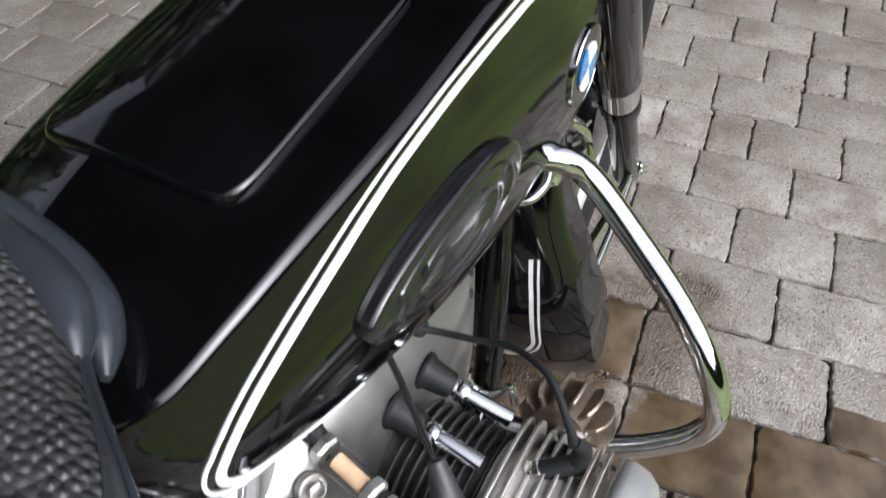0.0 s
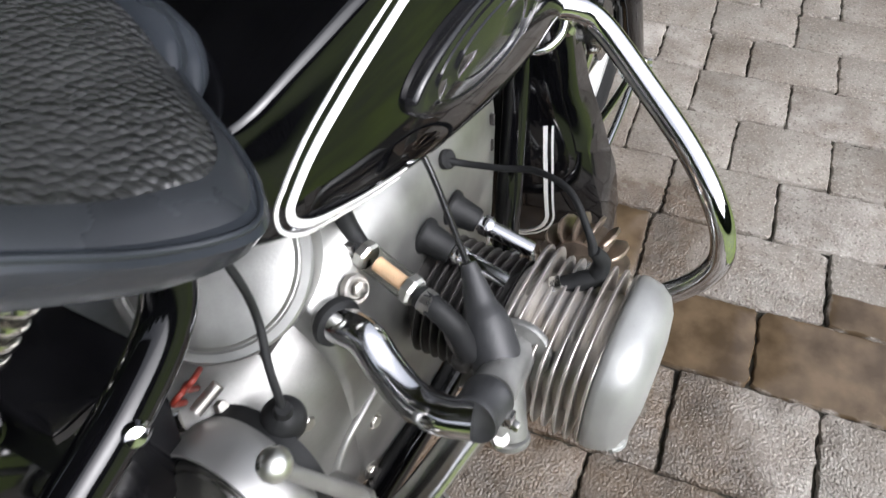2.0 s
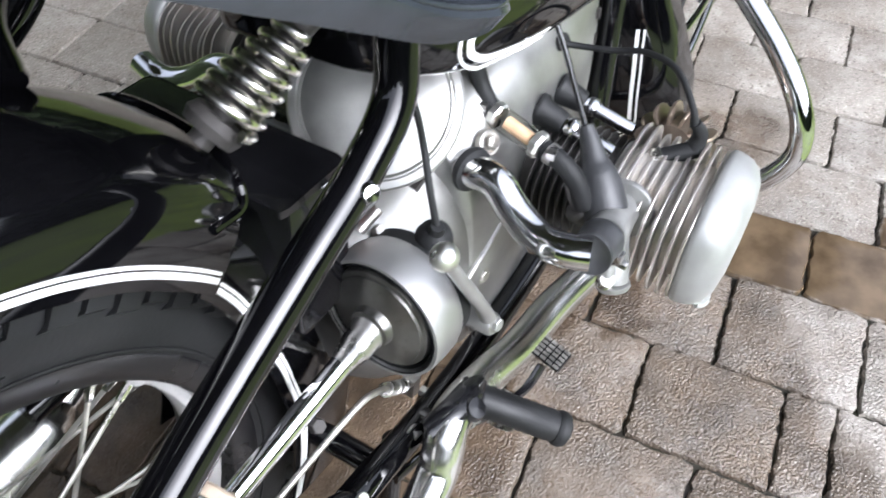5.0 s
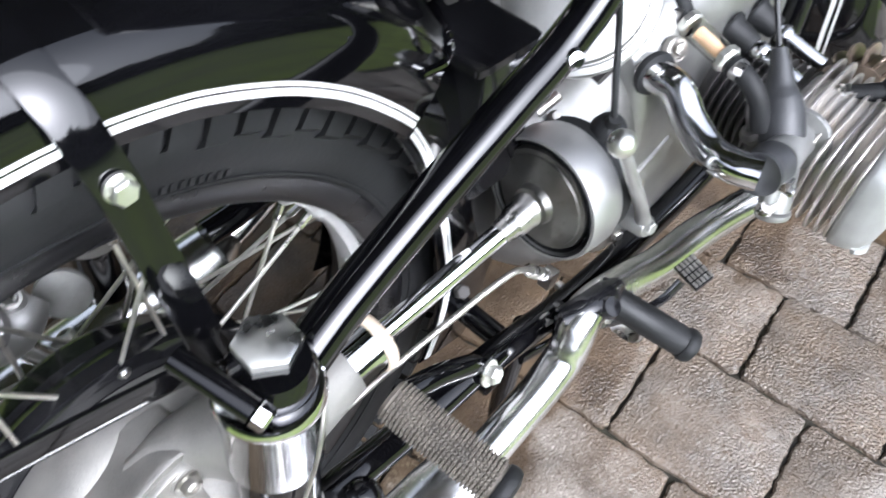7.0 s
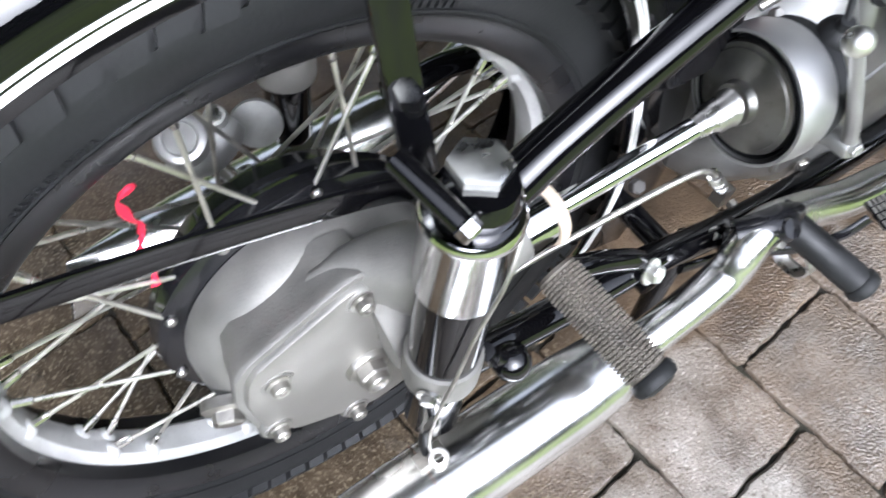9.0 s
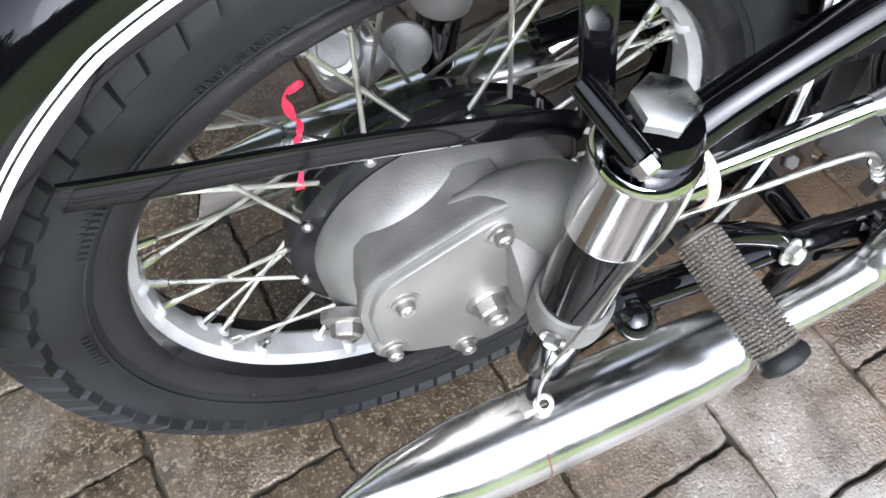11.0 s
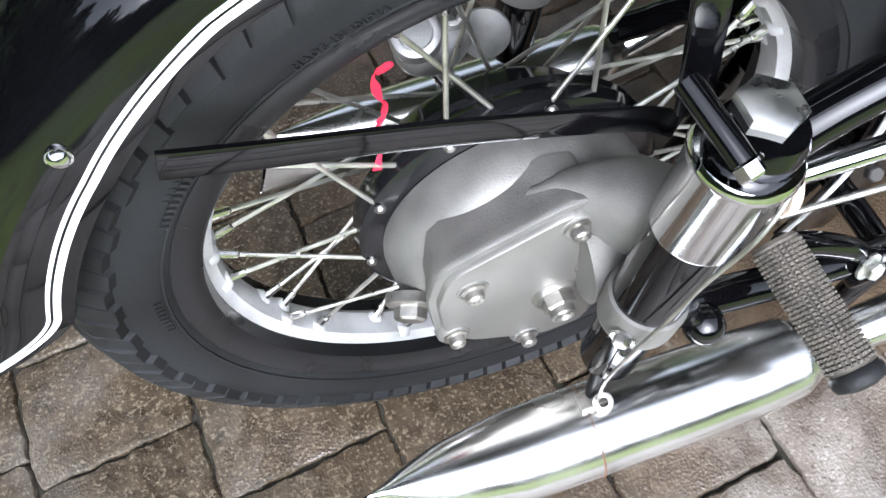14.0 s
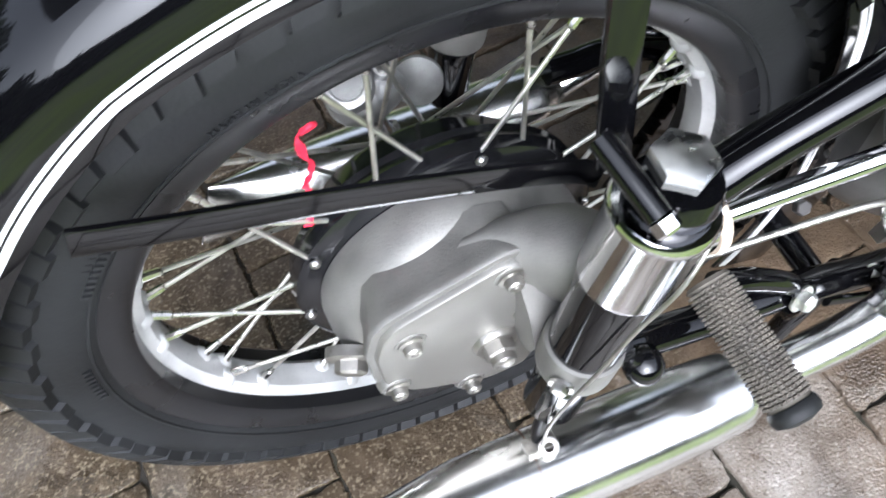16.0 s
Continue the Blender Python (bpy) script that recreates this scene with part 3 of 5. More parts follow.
# ---- plungers ----
def plunger(s, parent_label):
    back = 0.040 if s > 0 else 0.0
    top, low = V3((0.078 + back, s * 0.157, 0.575)), V3((0.030 + back, s * 0.157, 0.305))
    d = unit(top - low)
    L = np.linalg.norm(top - low)
    p = group_part("plunger", bike, parent_label)
    part("upper_sleeve", lathe([(0.0, 0.178), (0.0272, 0.178), (0.0280, 0.180), (0.0280, 0.236), (0.0298, 0.239), (0.0300, 0.243), (0.028, 0.246), (0.0, 0.246)], low, d, 48), CHROME, p, "chrome upper sleeve")
    part("lower_sleeve", lathe([(0.0, 0.06), (0.0248, 0.06), (0.0248, 0.184), (0.0, 0.184)], low, d, 48), ENAMEL, p, "gloss black lower sleeve")
    part("clamp_ring", lathe([(0.0245, 0.064), (0.0272, 0.065), (0.0278, 0.068), (0.0278, 0.091), (0.0272, 0.094), (0.0245, 0.095)], low, d, 48), CASTALU, p, "cast aluminium clamp")
    part("lower_tube", lathe([(0.0, -0.01), (0.019, -0.01), (0.0215, -0.004), (0.0215, 0.07), (0.0, 0.07)], low, d, 40), ENAMEL, p)
    part("frame_lug", lathe([(0.0, 0.244), (0.0225, 0.244), (0.0240, 0.247), (0.0235, 0.255), (0.0205, 0.262), (0.0, 0.263)], low + V3((0.004, -s * 0.002, 0)), d, 40), ENAMEL, p)
    part("cap_nut", join(lathe([(0.0175, 0), (0.0175, 0.003), (0, 0.003)], low + d * 0.258 + V3((0.008, -s * 0.009, 0)), d, 32), hexagon(low + d * 0.259 + V3((0.008, -s * 0.009, 0)), d, 0.0180, 0.0095, 57)), ZINC, p, "bright plated hexagon cap nut")
    part("pinch_lug", tube([(0.046, s * 0.130, 0.580), (0.0570, s * 0.172, 0.5650)], [0.0068, 0.0068], 20, 1), ENAMEL, p)
    bolt((0.0572, s * 0.1728, 0.5647), (0.25, s * 0.88, -0.40), 0.0070, 0.008, p, CHROME, washer=False)
    bolt(low + d * 0.080 + V3((-0.0225, s * 0.018, 0)), (-0.7, s * 0.7, 0), 0.006, 0.006, p)
    return p, low, d


pr, plow, pd = plunger(-1, "plunger suspension leg with a chrome upper and black lower sleeve")
pl, llow, ld = plunger(1, "far plunger suspension leg with chrome and aluminium sleeves")
clamp = part("axle_clamp", join(lathe([(0.0, -0.022), (0.0225, -0.022), (0.0225, -0.006), (0.0205, 0.001), (0.0165, 0.003), (0.0145, 0.0028), (0.0135, 0.0005), (0.0, 0.0005)], (-0.029, 0.110, 0.405), (-0.10, -0.50, 0.86), 36), tube([(-0.037, 0.118, 0.388), (-0.028, 0.118, 0.378), (-0.014, 0.120, 0.372), (0.002, 0.124, 0.374), (0.016, 0.130, 0.378)], [0.0150, 0.0225, 0.0235, 0.0205, 0.0150], 28, 6), tube([(-0.022, 0.116, 0.380), (-0.0175, 0.112, 0.369), (-0.0155, 0.110, 0.364)], [0.0190, 0.0165, 0.0150], 28, 3), tube([(0.004, 0.124, 0.392), (0.004, 0.116, 0.405)], [0.011, 0.0085], 16, 1)), GREYALU, pl, "cast aluminium axle clamp with a bright pin")
part("cover_disc", lathe([(0.0, 0.0), (0.0128, 0.0), (0.0128, 0.0012), (0.0, 0.0016)], (-0.0291, 0.1097, 0.4056), (-0.10, -0.50, 0.86), 28), GREYZINC, clamp, "dull grey disc")
part("flange", lathe([(0.0, -0.003), (0.0225, -0.003), (0.0235, 0.0), (0.0225, 0.003), (0.0, 0.003)], (0.036, 0.132, 0.356), (-0.30, -0.86, 0.42), 36), GREYZINC, clamp, "flat aluminium flange")
part("pin", lathe([(0.0, -0.030), (0.0080, -0.030), (0.0094, -0.027), (0.0094, 0.024), (0.0, 0.024)], (-0.0105, 0.108, 0.347), (-0.30, 0.05, 0.95), 24), CHROME, clamp, "bright steel pin")
part("bolt", hexagon((0.004, 0.115, 0.406), (-0.2, -0.4, 0.9), 0.0070, 0.006, 10), STEEL, clamp)
part("knob_arm", join(tube([plow + pd * 0.078 + V3((0.028, -0.012, 0)), (0.080, -0.162, 0.347), (0.092, -0.165, 0.335)], 0.007, 14, 5), lathe([(0.0, -0.016), (0.009, -0.0135), (0.0150, -0.006), (0.016, 0.002), (0.013, 0.011), (0.007, 0.0155), (0.0, 0.0165)], (0.097, -0.167, 0.326), (0.3, -0.2, -0.93), 28)), ENAMEL, pr, "black ball-ended pump lever")
part("ground_wire", tube([(0.098, -0.140, 0.555), (0.094, -0.172, 0.540), (0.074, -0.188, 0.515), (0.052, -0.187, 0.463), (0.038, -0.187, 0.423), (0.024, -0.186, 0.385), (0.012, -0.184, 0.33), (0.012, -0.182, 0.276)], 0.0014, 8, 6), DULLSTEEL, pr, "thin bright cable")
part("silencer_hanger", tube([plow + pd * 0.0 + V3((-0.012, -0.01, 0)), (0.012, -0.172, 0.275), (0.012, -0.178, 0.262)], [0.006, 0.005, 0.004], 10, 4), SATINBLACK, pr)

# ---- drive shaft and coupling ----
MX, MY, MZ = 0.341, -0.125, 0.421
shaft = part("drive_shaft", tube([(0.182, -0.101, 0.379), (MX + 0.008, MY, MZ)], 0.0090, 24, 1), CHROME, bike, "bare polished drive shaft")
sd = unit(V3((MX + 0.008, MY, MZ)) - V3((0.182, -0.101, 0.379)))
bd = unit((0.97, -0.06, -0.16))
MOUTH = V3((MX, MY, MZ))
sf = MOUTH - bd * 0.030
part("coupling_yoke", lathe([(0.0088, -0.014), (0.0096, -0.0135), (0.0118, -0.002), (0.0128, 0.0), (0.0135, 0.003), (0.0135, 0.012), (0.0150, 0.015), (0.0175, 0.026), (0.0, 0.026)], V3((MX + 0.008, MY, MZ)) - sd * 0.036, sd, 32), STEEL, shaft, "bright splined shaft collar")
part("coupling_disc", lathe([(0.0, 0.018), (0.0165, 0.018), (0.0180, 0.0245), (0.030, 0.0268), (0.0400, 0.0285), (0.0405, 0.0305), (0.0440, 0.0310), (0.0450, 0.034), (0.045, 0.06), (0, 0.06)], sf, bd, 56), COUPLING, shaft, "turned steel coupling disc")

# ---- mudguards ----
GUARD_A = [33, 41, 48, 55, 62, 72, 80, 90, 117, 124, 134, 145, 155]
GUARD_R = [0.303, 0.3105, 0.3165, 0.3235, 0.3295, 0.336, 0.338, 0.338, 0.3425, 0.339, 0.334, 0.332, 0.3312]


def rear_profile(a):
    edge = np.interp(a, GUARD_A, GUARD_R)
    if a > 155:
        edge += 0.058 * ((a - 155) / 11) ** 1.8
    out = max(0.397, edge + 0.012)
    k = (out - edge) / 0.0625
    half = [(edge, 0.0815), (edge + 0.013 * k, 0.0822), (edge + 0.028 * k, 0.0812), (edge + 0.041 * k, 0.0765), (edge + 0.0515 * k, 0.065), (edge + 0.0585 * k, 0.046), (edge + 0.0618 * k, 0.022)]
    return [(r, -y) for r, y in half] + [(out, 0.0)] + [(r, y) for r, y in half[::-1]]


def front_edge(a):
    return np.interp(a, [-26, 10, 23, 36, 43], [0.252, 0.262, 0.272, 0.297, 0.309])


def front_part_profile(a):
    e = front_edge(a)
    half = [(e, 0.0795), (e + 0.020, 0.0795), (e * 0.3 + 0.2475, 0.0765), (0.362, 0.062), (0.370, 0.036), (0.372, 0.017)]
    return [(r, -y) for r, y in half] + [(0.3725, 0.0)] + [(r, y) for r, y in half[::-1]]


guard = part("rear_mudguard", arc_shell(GX, rear_profile, 41, 166, 96), ENAMEL, bike, "deep gloss black rear mudguard with white pinstripes")
part("front_section", arc_shell(GX, front_part_profile, -26, 43, 36), ENAMEL, guard)
part("rolled_edge", tube([ring_pt(GX, *p) for p in ((0.352, -0.0815, 45), (0.366, -0.077, 41), (0.381, -0.066, 41), (0.392, -0.046, 41.5), (0.397, -0.02, 41.5), (0.398, 0.02, 41.5), (0.392, 0.046, 41.5), (0.366, 0.077, 41))], 0.0028, 8, 5), ENAMEL, guard)


def ribbon_strip(pts, normals, offset, width, lift=0.0007):
    """A painted line of that width, set off sideways from a line on a surface."""
    out = []
    for i, p in enumerate(pts):
        t = unit(pts[min(i + 1, len(pts) - 1)] - pts[max(i - 1, 0)])
        nn = unit(normals[i])
        b = unit(np.cross(nn, t))
        out.append([p + b * (offset - width / 2) + nn * lift, p + b * (offset + width / 2) + nn * lift, p + b * (offset + width / 2) - nn * 0.0006, p + b * (offset - width / 2) - nn * 0.0006])
    return loft(out)


def guard_line(r_of, y, a0, a1, n, width, material, parent, s=1, lift=0.0006):
    angs = np.linspace(a0, a1, n)
    pts = [ring_pt(GX, r_of(a), s * y, a) for a in angs]
    g = []
    for i, a in enumerate(angs):
        rad = V3((np.cos(radians(a)), 0, np.sin(radians(a))))
        g.append([pts[i] - rad * width / 2 + V3((0, s * lift, 0)), pts[i] + rad * width / 2 + V3((0, s * lift, 0)), pts[i] + rad * width / 2 - V3((0, s * 0.0008, 0)), pts[i] - rad * width / 2 - V3((0, s * 0.0008, 0))])
    part("pinstripe", loft(g), material, parent, "white pinstripe")


for s in (-1, 1):
    for off, w in ((0.0097, 0.0040), (0.0144, 0.0022)):
        guard_line(lambda a: rear_profile(a)[0][0] + off, 0.0819, 41.5, 165.7, 120, w, WHITE, guard, s)
        guard_line(lambda a: front_edge(a) + off * 0.95, 0.0797, -25.5, 41.5, 40, w, WHITE, guard, s)
# stays
stay = part("mudguard_stay", loft([[V3(p) + V3(q) for q in ((-0.010, -0.0025, 0), (0.010, -0.0025, 0), (0.010, 0.0025, 0), (-0.010, 0.0025, 0))] for p in ((0.066, -0.118, 0.535), (0.068, -0.104, 0.60), (0.069, -0.0975, 0.66), (0.068, -0.088, 0.695), (0.066, -0.068, 0.715), (0.065, -0.04, 0.7265), (0.064, 0.0, 0.730))]), ENAMEL, guard, "flat black mudguard stay", bevel=0.001)
part("acorn_nut", join(lathe([(0.0072, 0.0), (0.0072, 0.002), (0, 0.002)], (0.069, -0.1, 0.661), (0, -1, 0.1), 24), hexagon((0.069, -0.102, 0.661), (0, -1, 0.1), 0.0064, 0.006)), ZINC, guard, "bright hexagon bolt")
strut = spline([(0.070, -0.105, 0.503), (0.045, -0.098, 0.512), (-0.06, -0.091, 0.543), (-0.15, -0.0875, 0.567), (-0.197, -0.0855, 0.580)], 6)
g = []
for i, p in enumerate(strut):
    w = 0.0095
    up_ = V3((0.28, 0, 0.96))
    g.append([p - up_ * w + V3((0, -0.0016, 0)), p + up_ * w + V3((0, -0.0016, 0)), p + up_ * w + V3((0, 0.0016, 0)), p - up_ * w + V3((0, 0.0016, 0))])
part("side_strut", loft(g), ENAMEL, guard, "flat black strut from plunger to mudguard", bevel=0.0006)
for a, r in ((132.2, 0.3630),):
    part("dome_bolt", join(lathe([(0.0060, 0), (0.0060, 0.0015), (0, 0.0015)], ring_pt(GX, r, -0.0808, a), (0, -1, 0.1), 20), lathe([(0.0058, 0.001), (0.005, 0.004), (0.003, 0.0055), (0, 0.006)], ring_pt(GX, r, -0.0800, a), (0, -1, 0.1), 16)), CHROME, guard)

# ---- silencers and exhaust ----
def silencer(s):
    c = [(-0.195, 0.222), (-0.185, 0.222), (-0.16, 0.223), (-0.12, 0.224), (-0.06, 0.226), (0.0, 0.227), (0.08, 0.228), (0.15, 0.230), (0.185, 0.232), (0.20, 0.233), (0.21, 0.233)]
    wid = [0.0450, 0.0450, 0.0445, 0.0430, 0.0405, 0.0395, 0.0385, 0.037, 0.034, 0.027, 0.021]
    hei = [0.0050, 0.0090, 0.0190, 0.0300, 0.0375, 0.0385, 0.0385, 0.037, 0.034, 0.027, 0.021]
    rings = []
    for t in np.linspace(0, len(c) - 1, 60):
        x, z = np.interp(t, range(len(c)), [q[0] for q in c]), np.interp(t, range(len(c)), [q[1] for q in c])
        w, h = np.interp(t, range(len(c)), wid), np.interp(t, range(len(c)), hei)
        sweep = 0.40 * min(1, max(0, (-0.10 - x) / 0.08))
        z -= 0.028 * max(0, s)
        rings.append([(x + sweep * w * np.sin(a), s * 0.190 + h * np.cos(a), z + w * np.sin(a)) for a in np.linspace(0, 2 * np.pi, 40, endpoint=False)])
    body = part("silencer", loft(rings, caps=False), DULLCHROME, bike, "long chrome fishtail silencer")
    drop = 0.028 * max(0, s)
    zc = 0.222 - drop
    inner = [[(x + 0.004, s * 0.19 + (y - s * 0.19) * 0.6, zc + (z - zc) * 0.97) for x, y, z in rings[0]], [(x + 0.03, s * 0.19 + (y - s * 0.19) * 0.6, zc + (z - zc) * 0.97) for x, y, z in rings[0]]]
    part("tail_slit", loft(inner), IRON, body, "dark slit of the fishtail")
    part("clip", join(block((0.012, s * 0.178, 0.268 - drop), (0.026, 0.016, 0.006), (1, 0, 0), (0, 1, 0.45 * s)), lathe([(0.004, 0.0), (0.0085, 0.0005), (0.0085, 0.006), (0.004, 0.0065)], (0.016, s * 0.182, 0.270 - drop), (0, 0.45 * s, 0.9), 20)), DULLSTEEL, body, "bright silencer clip", bevel=0.0008)
    part("seam_band", lathe([(0.0386, -0.0008), (0.0397, 0), (0.0386, 0.0008)], (0.004, s * 0.19, 0.2272 - drop), (1, 0, 0), 48), RUST, body)
    part("exhaust_pipe", tube([(0.195, s * 0.190, 0.233 - drop), (0.24, s * 0.190, 0.242 - 0.8 * drop), (0.285, s * 0.190, 0.253 - 0.5 * drop), (0.316, s * 0.189, 0.266), (0.330, s * 0.187, 0.284), (0.345, s * 0.183, 0.297), (0.372, s * 0.180, 0.290), (0.42, s * 0.181, 0.268), (0.476, s * 0.187, 0.246), (0.55, s * 0.192, 0.230), (0.64, s * 0.205, 0.210), (0.71, s * 0.228, 0.222), (0.745, s * 0.243, 0.275), (0.735, s * 0.248, 0.340), (0.69, s * 0.25, 0.368), (0.66, s * 0.25, 0.375)], 0.0185, 24, 8), DULLCHROME, body, "chrome exhaust pipe")
    return body


sr = silencer(-1)
sl = silencer(1)
part("pipe_clamp", join(lathe([(0.021, -0.009), (0.0235, -0.008), (0.0235, 0.008), (0.021, 0.009)], (0.43, -0.193, 0.195), (1, 0, 0), 32), block((0.43, -0.193, 0.222), (0.014, 0.022, 0.014))), STEEL, sr, bevel=0.0006)
nut_c, nut_d = V3((0.690, -0.240, 0.372)), unit((0.95, -0.05, -0.30))
nut_a, nut_b = axes(nut_d)[:2]
nut = part("flange_nut", lathe([(0.0, -0.012), (0.024, -0.012), (0.025, 0.0), (0.0245, 0.032), (0.021, 0.036), (0.0, 0.036)], nut_c, nut_d, 32), FINSTEEL, sr, "browned exhaust nut with deep petal fins")
for k in range(14):
    w = 2 * np.pi * k / 14
    o = nut_a * np.cos(w) + nut_b * np.sin(w)
    tn = -nut_a * np.sin(w) + nut_b * np.cos(w)
    loop = [(0.022, -0.010), (0.034, -0.009), (0.039, -0.002), (0.041, 0.008), (0.040, 0.020), (0.036, 0.029), (0.029, 0.034), (0.022, 0.034)]
    part("fin", slab(loop, nut_c - tn * 0.0017, o, nut_d, 0.0034), FINSTEEL, nut, bevel=0.0012)

# ---- frame ----
def both(fn):
    for s in (-1, 1):
        fn(s)


frame_top = part("frame", tube([(0.86, 0, 0.54), (0.95, 0, 0.66), (0.96, 0, 0.70)], 0.026, 20, 6), ENAMEL, bike, "gloss black tubular frame")


def side_tubes(s):
    y = s * 0.143
    part("rear_tube", tube([(0.095, y * 1.02, 0.520), (0.135, y, 0.535), (0.20, y, 0.561), (0.27, y, 0.586), (0.322, y, 0.605), (0.357, y, 0.630), (0.373, y * 0.96, 0.664)], [0.0155, 0.0145, 0.0135, 0.0130, 0.0128, 0.0128, 0.0128], 24, 7), ENAMEL, frame_top)
    part("lower_tube", tube(([(0.03, s * 0.146, 0.330), (0.08, s * 0.146, 0.322), (0.165, s * 0.146, 0.302)] if s < 0 else [(0.17, s * 0.146, 0.292), (0.20, s * 0.146, 0.290)]) + [(0.25, s * 0.146, 0.288), (0.355, s * 0.146, 0.250), (0.45, s * 0.146, 0.228), (0.60, s * 0.140, 0.20), (0.70, s * 0.137, 0.205), (0.77, s * 0.131, 0.24), (0.805, s * 0.121, 0.34), (0.85, s * 0.100, 0.48), (0.93, s * 0.045, 0.64)], 0.0145, 20, 7), ENAMEL, frame_top)


both(side_tubes)
part("tube_lug", lathe([(0.0, -0.012), (0.0080, -0.011), (0.0086, -0.006), (0.0082, -0.002), (0.0068, 0.0), (0.0064, 0.004), (0.0045, 0.007), (0, 0.008)], (0.3125, -0.1530, 0.6025), (-0.35, -0.75, 0.55), 20), CHROME, frame_top, "chromed lug bolt")
part("cross_tube", tube([(0.30, 0.14, 0.25), (0.30, -0.14, 0.25)], 0.012, 16, 1), ENAMEL, frame_top)
for s in (-1, 1):
    part("stand_leg", tube([(0.335, s * 0.13, 0.235), (0.30, s * 0.135, 0.10), (0.285, s * 0.15, 0.012)], 0.0115, 16, 6), ENAMEL, frame_top)
bolt((0.335, -0.15, 0.262), (0, -1, 0.1), 0.008, 0.008, frame_top)

# ---- footrests and pedals ----
def footrest(a, b, material, label, ribs, name):
    a, b = V3(a), V3(b)
    d = unit(b - a)
    L = np.linalg.norm(b - a)
    k0 = 0.9 if ribs else 0.78
    prof = [(0.0, 0.0), (0.017 * k0, 0.0), (0.0195 * k0, 0.003)]
    k = 0.005
    while k < L - 0.012:
        prof += [(0.0160, k)] if ribs else [(0.0146 + 0.0005 * (round(k / 0.0042) % 2), k)]
        k += 0.0042
    prof += [(0.0185 * k0, L - 0.010), (0.0, L - 0.010)]
    f = part(name, lathe(prof, a, d, 36), material, bike, label)
    part("end_flange", lathe([(0.0, -0.011), (0.0195 * k0, -0.011), (0.0212 * k0, -0.008), (0.0215 * k0, -0.004), (0.0195 * k0, 0.0), (0.010, 0.003), (0.0, 0.0035)], b, d, 32), RUBBER, f, "dark rounded rubber end")
    if ribs:
        g, ax = [], axes(d)
        for i in range(28):
            for q in range(26):
                w = 2 * np.pi * q / 26
                o = ax[0] * np.cos(w) + ax[1] * np.sin(w)
                tn = -ax[0] * np.sin(w) + ax[1] * np.cos(w)
                c = a + d * (0.007 + i * (L - 0.022) / 27)
                g.append(loft([[c + o * 0.0155 + d * 0.0015 * k1 + tn * 0.0018 * k2 for k1, k2 in ((-1, -1), (1, -1), (1, 1), (-1, 1))], [c + o * 0.0184 + d * 0.0009 * k1 + tn * 0.0011 * k2 for k1, k2 in ((-1, -1), (1, -1), (1, 1), (-1, 1))]]))
        part("knob_pattern", join(*g), material, f, kind="stuff")
    return f


rp = footrest((0.158, -0.137, 0.361), (0.172, -0.246, 0.337), PEGRUBBER, "dusty ribbed rubber passenger footrest", True, "passenger_footrest")
part("footrest_bracket", join(tube([(0.166, -0.139, 0.352), (0.20, -0.142, 0.338), (0.238, -0.148, 0.312), (0.25, -0.150, 0.29)], 0.010, 14, 6), lathe([(0.0145, -0.012), (0.0145, 0.012), (0, 0.012)], (0.25, -0.152, 0.283), (0, -1, 0), 20)), ENAMEL, rp, "black footrest bracket")
bolt((0.247, -0.160, 0.301), (0.2, -0.9, 0.3), 0.0085, 0.010, rp, ZINC)
fp = footrest((0.381, -0.172, 0.292), (0.415, -0.266, 0.252), RUBBER, "black rubber rider footrest", False, "rider_footrest")
part("footrest_clamp", join(tube([(0.36, -0.165, 0.262), (0.375, -0.172, 0.278), (0.395, -0.176, 0.288)], 0.012, 14, 5), lathe([(0.0, -0.018), (0.017, -0.018), (0.017, 0.018), (0, 0.018)], (0.356, -0.166, 0.252), (0, -1, 0.2), 20)), ENAMEL, fp)
part("hanger", join(tube([(0.330, -0.172, 0.300), (0.352, -0.182, 0.303), (0.376, -0.184, 0.297), (0.398, -0.182, 0.285)], [0.012, 0.0150, 0.0150, 0.012], 20, 5), lathe([(0.0, -0.004), (0.010, -0.004), (0.0115, 0.0), (0.009, 0.006), (0.0, 0.007)], (0.366, -0.196, 0.306), (0.1, -0.6, 0.8), 20)), DRUMBLACK, fp, "black footrest hanger")
bolt((0.376, -0.187, 0.268), (0.1, -0.8, 0.6), 0.0080, 0.010, fp, ZINC)
bolt((0.278, -0.097, 0.327), (-0.1, -0.7, 0.7), 0.0070, 0.008, frame_top, IRON, washer=False)
pedal = part("brake_pedal", tube([(0.30, -0.155, 0.243), (0.36, -0.168, 0.232), (0.402, -0.198, 0.240), (0.425, -0.218, 0.268), (0.446, -0.224, 0.287)], [0.0060, 0.0060, 0.0056, 0.0052, 0.0050], 12, 6, flat=(0.6, 1.3)), DRUMBLACK, bike, "black steel brake pedal with a serrated pad")
pd_ = part("pad", block((0.457, -0.228, 0.293), (0.021, 0.030, 0.006), (1, -0.25, 0.35), (0.25, 1, 0)), DRUMBLACK, pedal, bevel=0.0008)
for k in range(5):
    for q in range(4):
        part("serration", block(V3((0.457, -0.228, 0.2965)) + unit((1, -0.25, 0.35)) * (k - 2) * 0.0043 + unit((0.25, 1, 0)) * (q - 1.5) * 0.0074, (0.0028, 0.0056, 0.003), (1, -0.25, 0.35), (0.25, 1, 0)), DULLSTEEL, pd_)
